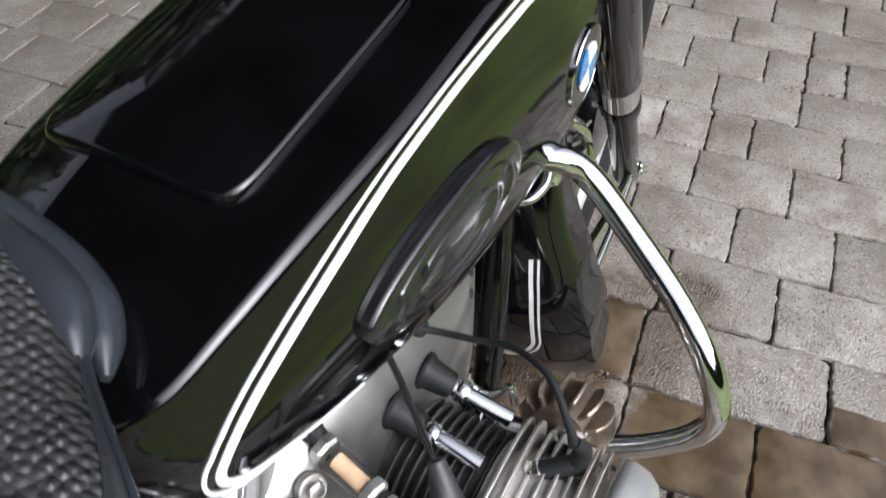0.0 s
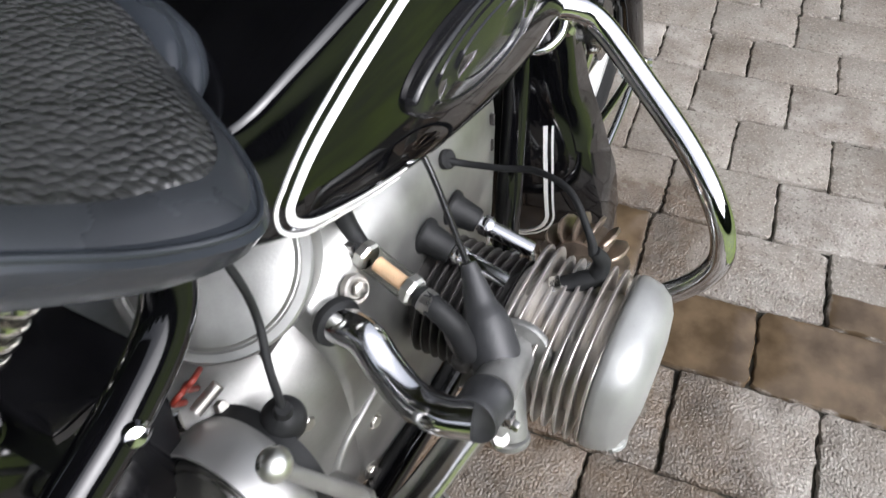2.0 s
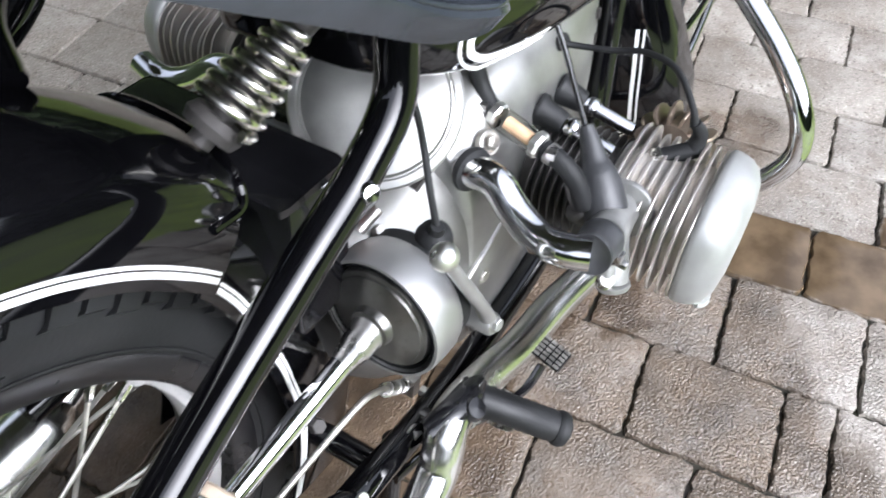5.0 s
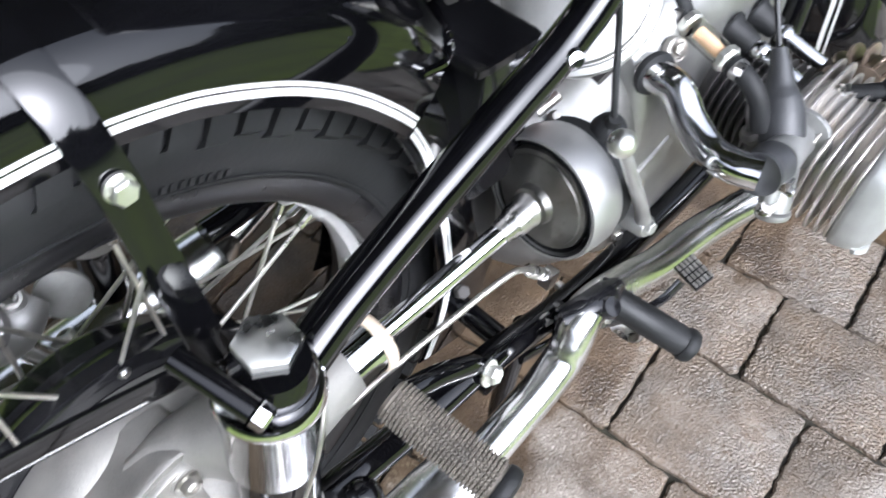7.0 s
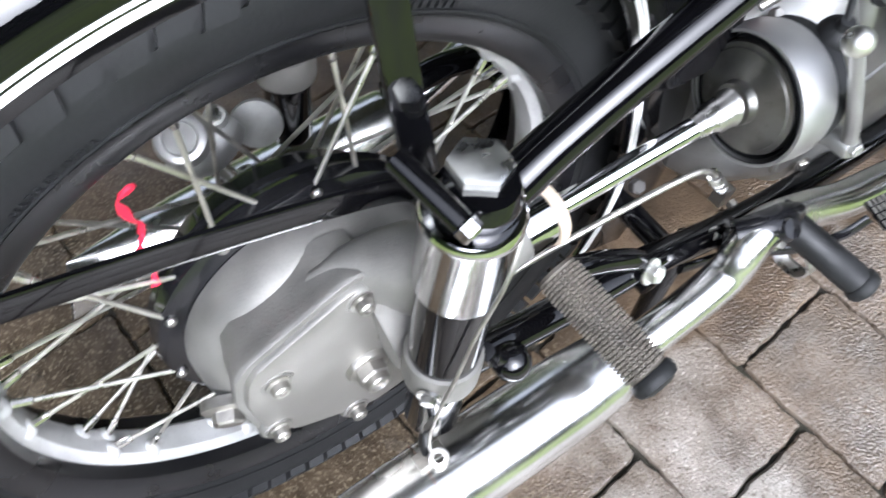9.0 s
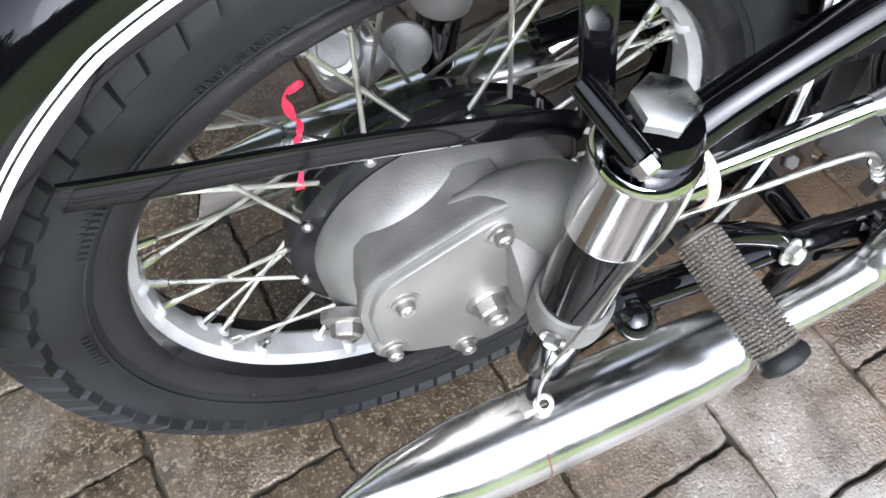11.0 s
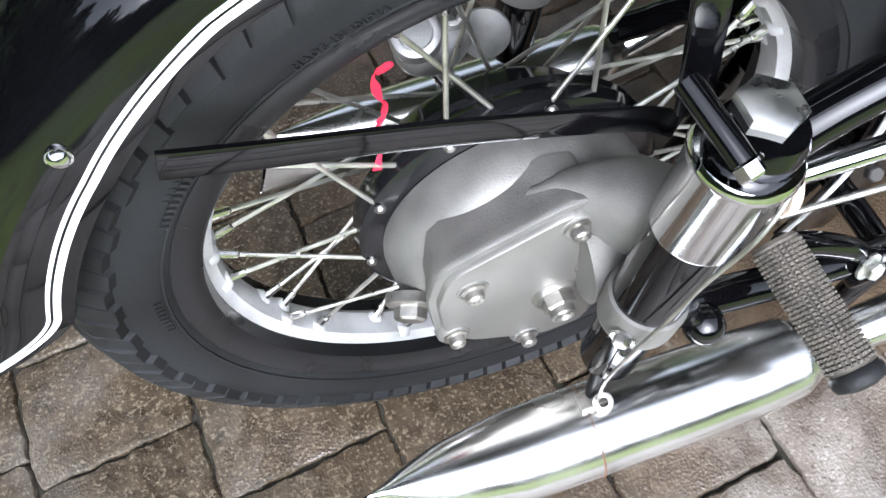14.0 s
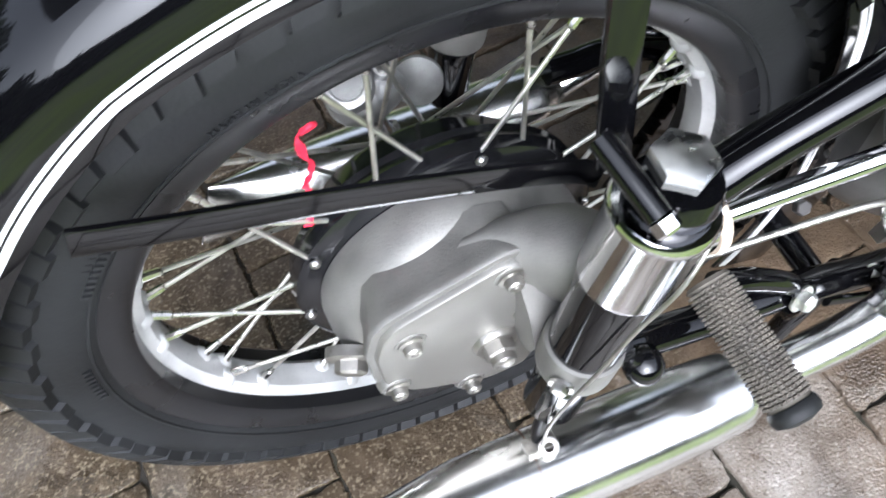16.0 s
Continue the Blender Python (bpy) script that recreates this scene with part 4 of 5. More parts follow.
rod = part("brake_rod", tube([(0.115, -0.108, 0.335), (0.1815, -0.117, 0.351), (0.282, -0.135, 0.377), (0.318, -0.136, 0.358), (0.372, -0.125, 0.275), (0.385, -0.118, 0.250)], 0.0028, 10, 6), DULLSTEEL, bike, "thin brake rod with a return spring")
part("rod_spring", tube([V3((0.325, -0.1345, 0.347)) + V3((0.042, 0.009, -0.064)) * (k / 48) + 0.0055 * (np.cos(k) * V3((0.82, 0.2, 0.53)) + np.sin(k) * V3((-0.15, 0.98, -0.13))) for k in np.arange(0, 48, 0.55)], 0.0011, 6, 1), STEEL, rod)
part("clevis", join(block((0.386, -0.117, 0.248), (0.012, 0.014, 0.022), (1, 0, -0.3)), hexagon((0.386, -0.128, 0.247), (0, -1, 0), 0.0055, 0.007)), DULLSTEEL, rod, bevel=0.0008)

# ---- fuel tank ----
TX = [0.392, 0.400, 0.418, 0.445, 0.485, 0.540, 0.620, 0.700, 0.775, 0.850, 0.905, 0.940, 0.955]
TW = [0.040, 0.080, 0.116, 0.140, 0.1500, 0.1580, 0.1640, 0.1650, 0.1650, 0.165, 0.157, 0.118, 0.05]
TT = [0.640, 0.650, 0.660, 0.671, 0.684, 0.698, 0.711, 0.723, 0.729, 0.729, 0.720, 0.700, 0.672]
TB = [0.605, 0.597, 0.592, 0.586, 0.574, 0.560, 0.543, 0.530, 0.528, 0.535, 0.550, 0.575, 0.600]


SEC = spline([(0.0, 0.0, 0), (0.30, 0.002, 0), (0.55, 0.010, 0), (0.70, 0.018, 0), (0.80, 0.029, 0), (0.845, 0.040, 0), (0.864, 0.056, 0), (0.873, 0.082, 0), (0.880, 0.118, 0), (0.893, 0.17, 0), (0.925, 0.26, 0), (0.957, 0.36, 0), (0.985, 0.48, 0), (1.0, 0.62, 0), (0.997, 0.78, 0), (0.975, 0.91, 0), (0.945, 0.97, 0), (0.92, 1.0, 0)], 8)
SEC_Y, SEC_Z = [p[0] for p in SEC], [p[1] for p in SEC]
SEC_V = [0.0]
for i in range(1, len(SEC)):
    SEC_V.append(SEC_V[-1] + np.hypot((SEC_Y[i] - SEC_Y[i - 1]) * 0.155, (SEC_Z[i] - SEC_Z[i - 1]) * 0.17))
SEC_V = [q / SEC_V[-1] for q in SEC_V]


def tank_pt(x, v, s=-1):
    """Point of the tank's skin: v runs from the ridge (0) over the shoulder and the side to the bottom seam (1)."""
    w, t, b = np.interp(x, TX, TW), np.interp(x, TX, TT), np.interp(x, TX, TB)
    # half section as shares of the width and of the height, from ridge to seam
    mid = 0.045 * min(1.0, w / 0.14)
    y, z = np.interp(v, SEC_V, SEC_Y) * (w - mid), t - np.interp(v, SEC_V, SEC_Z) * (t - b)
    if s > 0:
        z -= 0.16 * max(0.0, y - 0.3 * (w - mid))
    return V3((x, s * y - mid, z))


xs = [p[0] for p in spline([(x, 0, 0) for x in TX], 5)]
TW = [p[0] for p in spline([(x, 0, 0) for x in TW], 5)]
TT = [p[0] for p in spline([(x, 0, 0) for x in TT], 5)]
TB = [p[0] for p in spline([(x, 0, 0) for x in TB], 5)]
TX = xs
vs = list(np.linspace(0, 1, 44))
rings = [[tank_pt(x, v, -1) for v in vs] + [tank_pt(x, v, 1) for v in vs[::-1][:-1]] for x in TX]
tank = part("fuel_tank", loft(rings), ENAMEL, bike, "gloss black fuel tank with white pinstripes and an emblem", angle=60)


def tank_normal(x, v, s=-1):
    e = 1e-3
    a = tank_pt(x + e, v, s) - tank_pt(x - e, v, s)
    b = tank_pt(x, min(v + e, 1), s) - tank_pt(x, max(v - e, 0), s)
    n = np.cross(a, b)
    return unit(n if n[1] * s > 0 or abs(n[1]) < 1e-12 else -n)


path2 = spline([(x, np.interp(q, SEC_Z, SEC_V), 0) for x, q in ((0.93, 0.16), (0.9, 0.15), (0.85, 0.14), (0.8, 0.135), (0.75, 0.13), (0.7, 0.125), (0.65, 0.122), (0.61, 0.135), (0.58, 0.165), (0.55, 0.21), (0.52, 0.265), (0.5, 0.315), (0.48, 0.385), (0.465, 0.465), (0.455, 0.56), (0.449, 0.66), (0.4475, 0.74), (0.4495, 0.82), (0.457, 0.885), (0.468, 0.92), (0.485, 0.937), (0.51, 0.948), (0.545, 0.955))], 10)
for s in (-1, 1):
    pts = [tank_pt(p[0], p[1], s) for p in path2]
    nor = [tank_normal(p[0], p[1], s) for p in path2]
    part("pinstripe", ribbon_strip(pts, nor, 0, 0.0056), WHITE, tank, "broad white pinstripe")
    part("pinstripe", ribbon_strip(pts, nor, -0.0085 * s * -1 * 1.0, 0.0024), WHITE, tank, "fine white pinstripe")
    # knee pad
    g, cx, cz, L, Hh = [], 0.632, 0.617, 0.091, 0.031
    prof = [(1.0, -0.004), (1.0, 0.004), (0.985, 0.0068), (0.955, 0.0080), (0.90, 0.0084), (0.80, 0.0084), (0.785, 0.0096), (0.765, 0.0096), (0.75, 0.0084), (0.56, 0.0084), (0.54, 0.0096), (0.515, 0.0096), (0.495, 0.0084), (0.2, 0.0084), (0.02, 0.0084)]
    for k, h in prof:
        ring = []
        for w in np.linspace(0, 2 * np.pi, 64, endpoint=False):
            u, q = L * k * np.sign(np.cos(w)) * abs(np.cos(w)) ** 0.85, Hh * k * np.sin(w) * (1.0 + 0.18 * np.cos(w))
            x, z = cx + u * 0.985 + q * 0.10, cz + q + u * -0.02
            # nearest skin point at this height
            vv = np.linspace(0.3, 1, 60)
            zz = [tank_pt(x, v, s)[2] for v in vv]
            v = np.interp(-z, [-q_ for q_ in zz], vv)
            p = tank_pt(x, v, s)
            ring.append((x, p[1] + s * h, z))
        g.append(ring)
    part("knee_pad", loft(g), PADRUBBER, tank, "oval black rubber knee pad with moulded rings", angle=50)
# lid on the ridge
lid = []
for k, h in ((1.0, -0.003), (1.0, 0.004), (0.975, 0.0065), (0.93, 0.0075), (0.0, 0.0075)):
    ring = []
    for w in np.linspace(0, 2 * np.pi, 72, endpoint=False):
        c_, s_ = np.cos(w), np.sin(w)
        u = 0.092 * np.sign(c_) * abs(c_) ** 0.22
        q = 0.070 * np.sign(s_) * abs(s_) ** 0.22
        x, y = 0.620 + u * (1 - (1 - k) * 0.5), q * (1 - (1 - k) * 0.5 * 1.2)
        y -= 0.037
        sd_ = -1 if y < -0.045 else 1
        vv = np.linspace(0, 0.6, 50)
        v = np.interp(abs(y + 0.045), [abs(tank_pt(x, a, sd_)[1] + 0.045) for a in vv], vv)
        ring.append((x, y, tank_pt(x, v, sd_)[2] + h))
    lid.append(ring)
part("tool_lid", loft(lid), ENAMEL, tank, "gloss black lid with raised rim on the tank", angle=50)
# emblem
ec = tank_pt(0.851, 0.785)
en = tank_normal(0.851, 0.785)
part("emblem_ring", lathe([(0.0, -0.003), (0.0332, -0.003), (0.0332, 0.0012), (0.0325, 0.0020), (0.0318, 0.0012), (0.0, 0.0012)], ec, en, 48), CHROME, tank, "round emblem with a bright rim")
part("emblem_field", lathe([(0.0, 0.000), (0.0316, 0.000), (0.0316, 0.0018), (0.0, 0.0024)], ec, en, 48), ENAMEL, tank)
ea = axes(en)
for k in range(4):
    seg = [(0, 0)] + [(0.0195 * np.cos(w), 0.0195 * np.sin(w)) for w in np.radians(np.linspace(90 * k + 18, 90 * k + 108, 12))]
    part("emblem_quarter", slab(seg, ec + en * 0.0022, ea[0], ea[1], 0.0012), BLUE if k % 2 else WHITE, tank)

# ---- saddle ----
saddle = group_part("saddle", bike, "black grained solo saddle with a smooth skirt and coil spring")
SX = [0.470, 0.462, 0.449, 0.434, 0.418, 0.400, 0.382, 0.362, 0.330, 0.290, 0.250, 0.215, 0.190]
SH = [0.032, 0.058, 0.084, 0.108, 0.136, 0.168, 0.192, 0.203, 0.192, 0.178, 0.165, 0.152, 0.13]
SZ = [0.700, 0.701, 0.702, 0.703, 0.705, 0.708, 0.711, 0.716, 0.730, 0.760, 0.789, 0.813, 0.83]
SD = [0.012, 0.013, 0.014, 0.016, 0.018, 0.019, 0.021, 0.024, 0.030, 0.034, 0.036, 0.036, 0.036]
rows = spline([(SX[i], SH[i], SZ[i]) for i in range(len(SX))], 5)
dep = np.interp(np.linspace(0, len(SX) - 1, len(rows)), range(len(SX)), SD)
top, skirt = [], []
for (x, h, z), d in zip(rows, dep):
    crown = 0.020
    top.append([(x, h * u, z + crown * (1 - u * u) - 0.010 * max(0, abs(u) - 0.86) / 0.14) for u in np.linspace(-1, 1, 41) * np.interp(x, [0.36, 0.43], [0.895, 0.975])])
top_ring = [[*r, *[(q[0], q[1] * 0.97, q[2] - 0.008) for q in r[::-1]]] for r in top]
part("seat_cover", loft(top_ring), LEATHER, saddle, "black grained seat cover")
sk = []
for s in (-1, 1):
    g = []
    for (x, h, z), d in zip(rows, dep):
        g.append([(x, s * (h - 0.006), z - 0.006), (x, s * (h + 0.001), z - 0.009), (x, s * (h + 0.003), z - 0.013), (x, s * (h + 0.002), z - d * 0.6), (x, s * (h - 0.004), z - d), (x, s * (h - 0.008), z - d), (x, s * (h - 0.008), z - 0.012)])
    sk.append(loft(g))
for s in (-1, 1):
    band = []
    for x, h, z in rows:
        e = np.interp(x, [0.36, 0.43], [0.895, 0.975])
        band.append([(x, s * h * u, z + 0.020 * (1 - u * u) + q - 0.010 * max(0, u - 0.86) / 0.14) for u, q in ((e - 0.020, -0.003), (e - 0.010, 0.0010), (e + (1 - e) * 0.05, 0.0020), (e + (1 - e) * 0.33, 0.0022), (e + (1 - e) * 0.62, 0.0015), (e + (1 - e) * 0.86, 0.0005), (1.0, -0.002), (0.985, -0.008), (e - 0.015, -0.010))])
    part("edge_band", loft(band), VINYL, saddle, "smooth black vinyl edge band")
part("skirt", join(*sk), GLOSSVINYL, saddle, "smooth vinyl skirt")
part("piping", join(*[tube([(x, s * (h + 0.0005), z - 0.0085) for x, h, z in rows], 0.0016, 10, 1) for s in (-1, 1)]), GLOSSVINYL, saddle)
# rolled nose in two folds
for px, pz, pr in ((-0.005, 0.702, 0.0135), (0.0105, 0.690, 0.0130)):
    line = [(0.434, 0.106), (0.444, 0.094), (0.454, 0.078), (0.461, 0.056), (0.465, 0.028), (0.466, 0.0)]
    line = [(x + px * (0.4 + 0.6 * i / 5), -y * (1 + px * 2), pz - 0.010 * (1 - i / 5)) for i, (x, y) in enumerate(line)]
    part("nose_roll", tube(line + [(x, -y, z) for x, y, z in line[-2::-1]], [pr * k for k in (0.20, 0.70, 0.95, 1, 1, 1, 1, 1, 0.95, 0.70, 0.20)], 20, 6, flat=(1.0, 1.15)), GLOSSVINYL, saddle, "smooth rolled fold of the saddle nose")
# spring under the seat
sp0, sp1 = V3((0.308, -0.058, 0.618)), V3((0.360, -0.078, 0.650))
sa, sb, sdv = axes(sp1 - sp0)
turns = 7.0
part("saddle_spring", tube([sp0 + (sp1 - sp0) * t + (0.0215 - 0.0105 * t) * (np.cos(t * turns * 2 * np.pi) * sa + np.sin(t * turns * 2 * np.pi) * sb) for t in np.linspace(0, 1, 150)], 0.0034, 12, 1), OLDCHROME, saddle, "bright tapered coil spring")
part("spring_rod", tube([sp0 - sdv * 0.02, sp1 + sdv * 0.02], 0.008, 12, 1), IRON, saddle)
part("spring_seat", lathe([(0.0, -0.012), (0.017, -0.012), (0.019, -0.006), (0.016, 0.0), (0, 0.0)], sp0, sdv, 28), IRON, saddle)
part("saddle_bracket", join(tube([(0.25, -0.06, 0.60), (0.275, -0.05, 0.575), (0.31, -0.03, 0.545), (0.33, 0.0, 0.52)], 0.016, 14, 6), tube([(0.24, 0.05, 0.60), (0.26, 0.0, 0.60), (0.25, -0.06, 0.60)], 0.013, 12, 5)), SATINBLACK, saddle)
# added black box that fills the dark gap among the frame parts
part("dark_filler_box", join(block((0.335, -0.005, 0.485), (0.062, 0.17, 0.13), (1, 0, -0.12)), block((0.335, -0.005, 0.553), (0.068, 0.176, 0.010), (1, 0, -0.12))), DRUMBLACK, bike, "black box added to fill the dark gap under the saddle", bevel=0.008)
part("seat_loop", tube([(0.245, 0.02, 0.655), (0.27, 0.06, 0.668), (0.32, 0.09, 0.68), (0.40, 0.09, 0.69)], 0.010, 14, 6), ENAMEL, saddle)

# ---- engine ----
engine = group_part("engine", bike, "satin aluminium boxer engine with finned cylinders")


def lump(sections, name, material, label="", parent=None, power=2.6, seg=48):
    """A rounded casting along x: sections of (x, half width, z low, z high)."""
    sec = [tuple(p) for p in spline([(a, b, c) for a, b, c, d in sections], 5)]
    hi = [p[0] for p in spline([(d, 0, 0) for a, b, c, d in sections], 5)]
    rings = []
    for (x, w, lo), h in zip(sec, hi):
        zc_, hz = (lo + h) / 2, (h - lo) / 2
        rings.append([(x, w * np.sign(np.cos(t)) * abs(np.cos(t)) ** (2 / power), zc_ + hz * np.sign(np.sin(t)) * abs(np.sin(t)) ** (2 / power)) for t in np.linspace(0, 2 * np.pi, seg, endpoint=False)])
    return part(name, loft(rings), material, parent or engine, label, angle=50)


case = lump([(0.468, 0.120, 0.190, 0.455), (0.475, 0.130, 0.172, 0.475), (0.49, 0.1330, 0.158, 0.490), (0.56, 0.134, 0.140, 0.510), (0.66, 0.131, 0.150, 0.522), (0.72, 0.129, 0.19, 0.525), (0.757, 0.122, 0.23, 0.518), (0.782, 0.106, 0.25, 0.500), (0.796, 0.078, 0.28, 0.47), (0.802, 0.04, 0.32, 0.43)], "crankcase", ALU, "smooth satin aluminium crankcase", power=4.2)
lump([(0.352, 0.055, 0.27, 0.43), (0.358, 0.085, 0.25, 0.447), (0.372, 0.108, 0.235, 0.452), (0.40, 0.122, 0.215, 0.458), (0.44, 0.128, 0.19, 0.465), (0.473, 0.131, 0.168, 0.470)], "gearbox", GEARALU, "satin aluminium gearbox", power=3.4)
# coupling bell at the gearbox's rear
part("coupling_bell", lathe([(0.0, 0.044), (0.046, 0.043), (0.0530, 0.036), (0.0555, 0.028), (0.0558, 0.018), (0.0550, 0.004), (0.0540, 0.0), (0.0515, 0.0), (0.0505, 0.004), (0.0505, 0.05), (0.0, 0.055)], MOUTH, bd, 64), GREYALU, engine, "round aluminium coupling bell")
part("bell_liner", lathe([(0.0512, -0.0006), (0.0512, 0.05), (0.0470, 0.05), (0.0475, 0.001)], MOUTH, bd, 64), RUBBER, engine)
# round air filter drum
an = unit((-0.60, -0.35, 0.75))
ac = V3((0.449, -0.060, 0.527))
part("air_filter", lathe([(0.0, -0.07), (0.0665, -0.07), (0.0650, -0.040), (0.0650, -0.008), (0.0675, -0.006), (0.0675, 0.001), (0.066, 0.0025), (0.0605, 0.0030), (0.0590, 0.0015), (0.0580, 0.0018), (0.0560, 0.0050), (0.045, 0.0080), (0.02, 0.0098), (0.0, 0.010)], ac, an, 72), ALU, engine, "round polished air filter drum")
part("filter_slot", block((0.440, -0.104, 0.478), (0.024, 0.010, 0.0045), (0.75, -0.2, 0.5), (-0.3, -0.9, 0.1)), IRON, engine)
part("choke_rod", join(tube([(0.4325, 0.052, 0.493), (0.4325, 0.0, 0.493)], 0.0105, 20, 1), lathe([(0.0, 0.008), (0.006, 0.006), (0.0105, 0.0)], (0.4325, 0.052, 0.493), (0, 1, 0), 20)), CHROME, engine, "bright horizontal chrome tube")
# generator dome line and bosses on the case
part("grommet", lathe([(0.0085, -0.004), (0.0085, 0.002), (0.006, 0.004), (0.0, 0.004)], (0.657, -0.124, 0.474), (-0.1, -0.85, 0.5), 24), RUBBER, engine)
part("drain_boss", join(lathe([(0.0115, -0.006), (0.0112, 0.0), (0.0095, 0.0012), (0.0075, 0.001), (0.007, -0.0015), (0, -0.0015)], (0.511, -0.127, 0.466), (-0.2, -0.85, 0.5), 24), hexagon((0.511, -0.129, 0.468), (-0.2, -0.85, 0.5), 0.0060, 0.003)), DULLSTEEL, engine)
for p in ((0.497, -0.1325, 0.305), (0.483, -0.1315, 0.236), (0.434, -0.1215, 0.393), (0.545, -0.1315, 0.200)):
    bolt(p, (-0.2, -1, 0.2), 0.0062, 0.005, engine, DULLSTEEL)
part("side_rib", tube([(0.530, -0.1325, 0.352), (0.506, -0.1335, 0.345), (0.479, -0.1330, 0.338), (0.456, -0.1310, 0.325), (0.442, -0.1290, 0.303), (0.439, -0.1265, 0.275), (0.446, -0.124, 0.248)], 0.0038, 10, 6), ALU, engine, "raised rib on the gearbox flange")
part("case_vent", join(*[block((0.742, -0.1255, z), (0.0025, 0.004, 0.012)) for z in (0.455, 0.425)]), IRON, engine)

# right and left cylinder
CXX, CZ = 0.603, 0.371


def fin_ring(y, hx, hz, t, n=40, power=3.2):
    r = []
    for w in np.linspace(0, 2 * np.pi, n, endpoint=False):
        r.append((CXX + hx * np.sign(np.cos(w)) * abs(np.cos(w)) ** (2 / power), CZ + hz * np.sign(np.sin(w)) * abs(np.sin(w)) ** (2 / power)))
    return loft([[(x, y - t / 2 * 0.4, z) for x, z in [((x - CXX) * 0.995 + CXX, (z - CZ) * 0.995 + CZ) for x, z in r]], [(x, y, z) for x, z in r], [(x, y + t / 2, z) for x, z in [((x - CXX) * 0.985 + CXX, (z - CZ) * 0.985 + CZ) for x, z in r]]])


def cylinder(s):
    cyl = part("cylinder", lathe([(0.0, 0.115), (0.040, 0.115), (0.040, 0.215), (0.0, 0.215)], (CXX, 0, CZ), (0, s, 0), 40), IRON, engine, "black iron barrel and bright finned head")
    for k in range(9):
        y = s * (0.146 + k * 0.0082)
        part("barrel_fin", fin_ring(y, 0.055, 0.047, 0.0026, power=2.3), IRON, cyl, group="barrel fins")
    part("head", lathe([(0.0, 0.214), (0.050, 0.214), (0.053, 0.30), (0.0, 0.30)], (CXX, 0, CZ), (0, s, 0), 40), FINALU, cyl, "aluminium cylinder head")
    for k in range(9):
        y = s * (0.2225 + k * 0.0094)
        part("head_fin", fin_ring(y, 0.0665 + 0.001 * (k % 2), 0.0640 - 0.0010 * abs(k - 4) - (0.009 if 2 <= k <= 5 else 0.0), 0.0040), FINALU, cyl, group="head fins")
    cov = []
    for y, kx, kz in ((0.2985, 0.063, 0.062), (0.301, 0.066, 0.065), (0.306, 0.0665, 0.0655), (0.318, 0.064, 0.0630), (0.327, 0.058, 0.057), (0.333, 0.047, 0.046), (0.336, 0.028, 0.028), (0.3365, 0.004, 0.004)):
        cov.append([(CXX + kx * np.sign(np.cos(w)) * abs(np.cos(w)) ** (2 / 3.0), s * y, CZ + kz * np.sign(np.sin(w)) * abs(np.sin(w)) ** (2 / 3.0)) for w in np.linspace(0, 2 * np.pi, 48, endpoint=False)])
    part("valve_cover", loft(cov), PAINTALU, cyl, "smooth polished valve cover", angle=60)
    for k in range(3):
        part("cover_rib", tube([(CXX - 0.056 + k * 0.004, s * (0.316 + 0.004 * k), CZ - 0.035 - 0.008 * k), (CXX - 0.035, s * (0.327 + 0.002 * k), CZ - 0.050 - 0.003 * k), (CXX + 0.0, s * (0.3295 - 0.002 * k), CZ - 0.058 - 0.002 * k), (CXX + 0.04, s * (0.325 - 0.003 * k), CZ - 0.055 - 0.002 * k)], 0.0028, 8, 6), PAINTALU, cyl)
    return cyl


cr = cylinder(-1)
cl = cylinder(1)
# push rod tubes on the right
for a, b in (((0.605, -0.127, 0.434), (0.604, -0.205, 0.416)), ((0.653, -0.127, 0.424), (0.659, -0.205, 0.400))):
    a, b = V3(a), V3(b)
    d = unit(b - a)
    part("rubber_boot", lathe([(0.0, 0.0), (0.0160, 0.0), (0.0165, 0.002), (0.0162, 0.005), (0.0135, 0.008), (0.0112, 0.026), (0.0098, 0.029), (0.0, 0.029)], a, d, 28), RUBBER, cr, "black rubber pushrod boot")
    part("pushrod_tube", join(tube([a + d * 0.03, b], 0.0072, 18, 1), lathe([(0.0085, 0.032), (0.0095, 0.034), (0.0095, 0.040), (0.0085, 0.042)], a, d, 20)), CHROME, cr, "bright pushrod tube")
# spark plug and cap
pb, pt_ = V3((0.615, -0.240, 0.414)), V3((0.635, -0.272, 0.427))
pdv = unit(pt_ - pb)
part("spark_plug", join(lathe([(0.0075, -0.02), (0.0075, 0.0), (0.011, 0.0), (0.011, 0.003), (0, 0.003)], pb, pdv, 20), hexagon(pb, pdv, 0.0105, 0.010)), OLDCHROME, cr)
part("plug_cap", join(tube([pb + pdv * 0.006, pt_], [0.0090, 0.0082], 20, 1), tube([pt_ - pdv * 0.004, pt_ + V3((0.002, 0.002, 0.014)), pt_ + V3((-0.004, 0.008, 0.030))], [0.0082, 0.0072, 0.0048], 16, 5)), RUBBER, cr, "black rubber plug cap")
part("ignition_lead", tube([pt_ + V3((-0.004, 0.008, 0.026)), (0.634, -0.257, 0.470), (0.654, -0.232, 0.486), (0.666, -0.20, 0.484), (0.665, -0.17, 0.476), (0.661, -0.14, 0.472), (0.655, -0.124, 0.474)], [0.0042, 0.0030, 0.0028, 0.0028, 0.0028, 0.0029, 0.0034], 12, 8), RUBBER, cr, "black ignition lead")
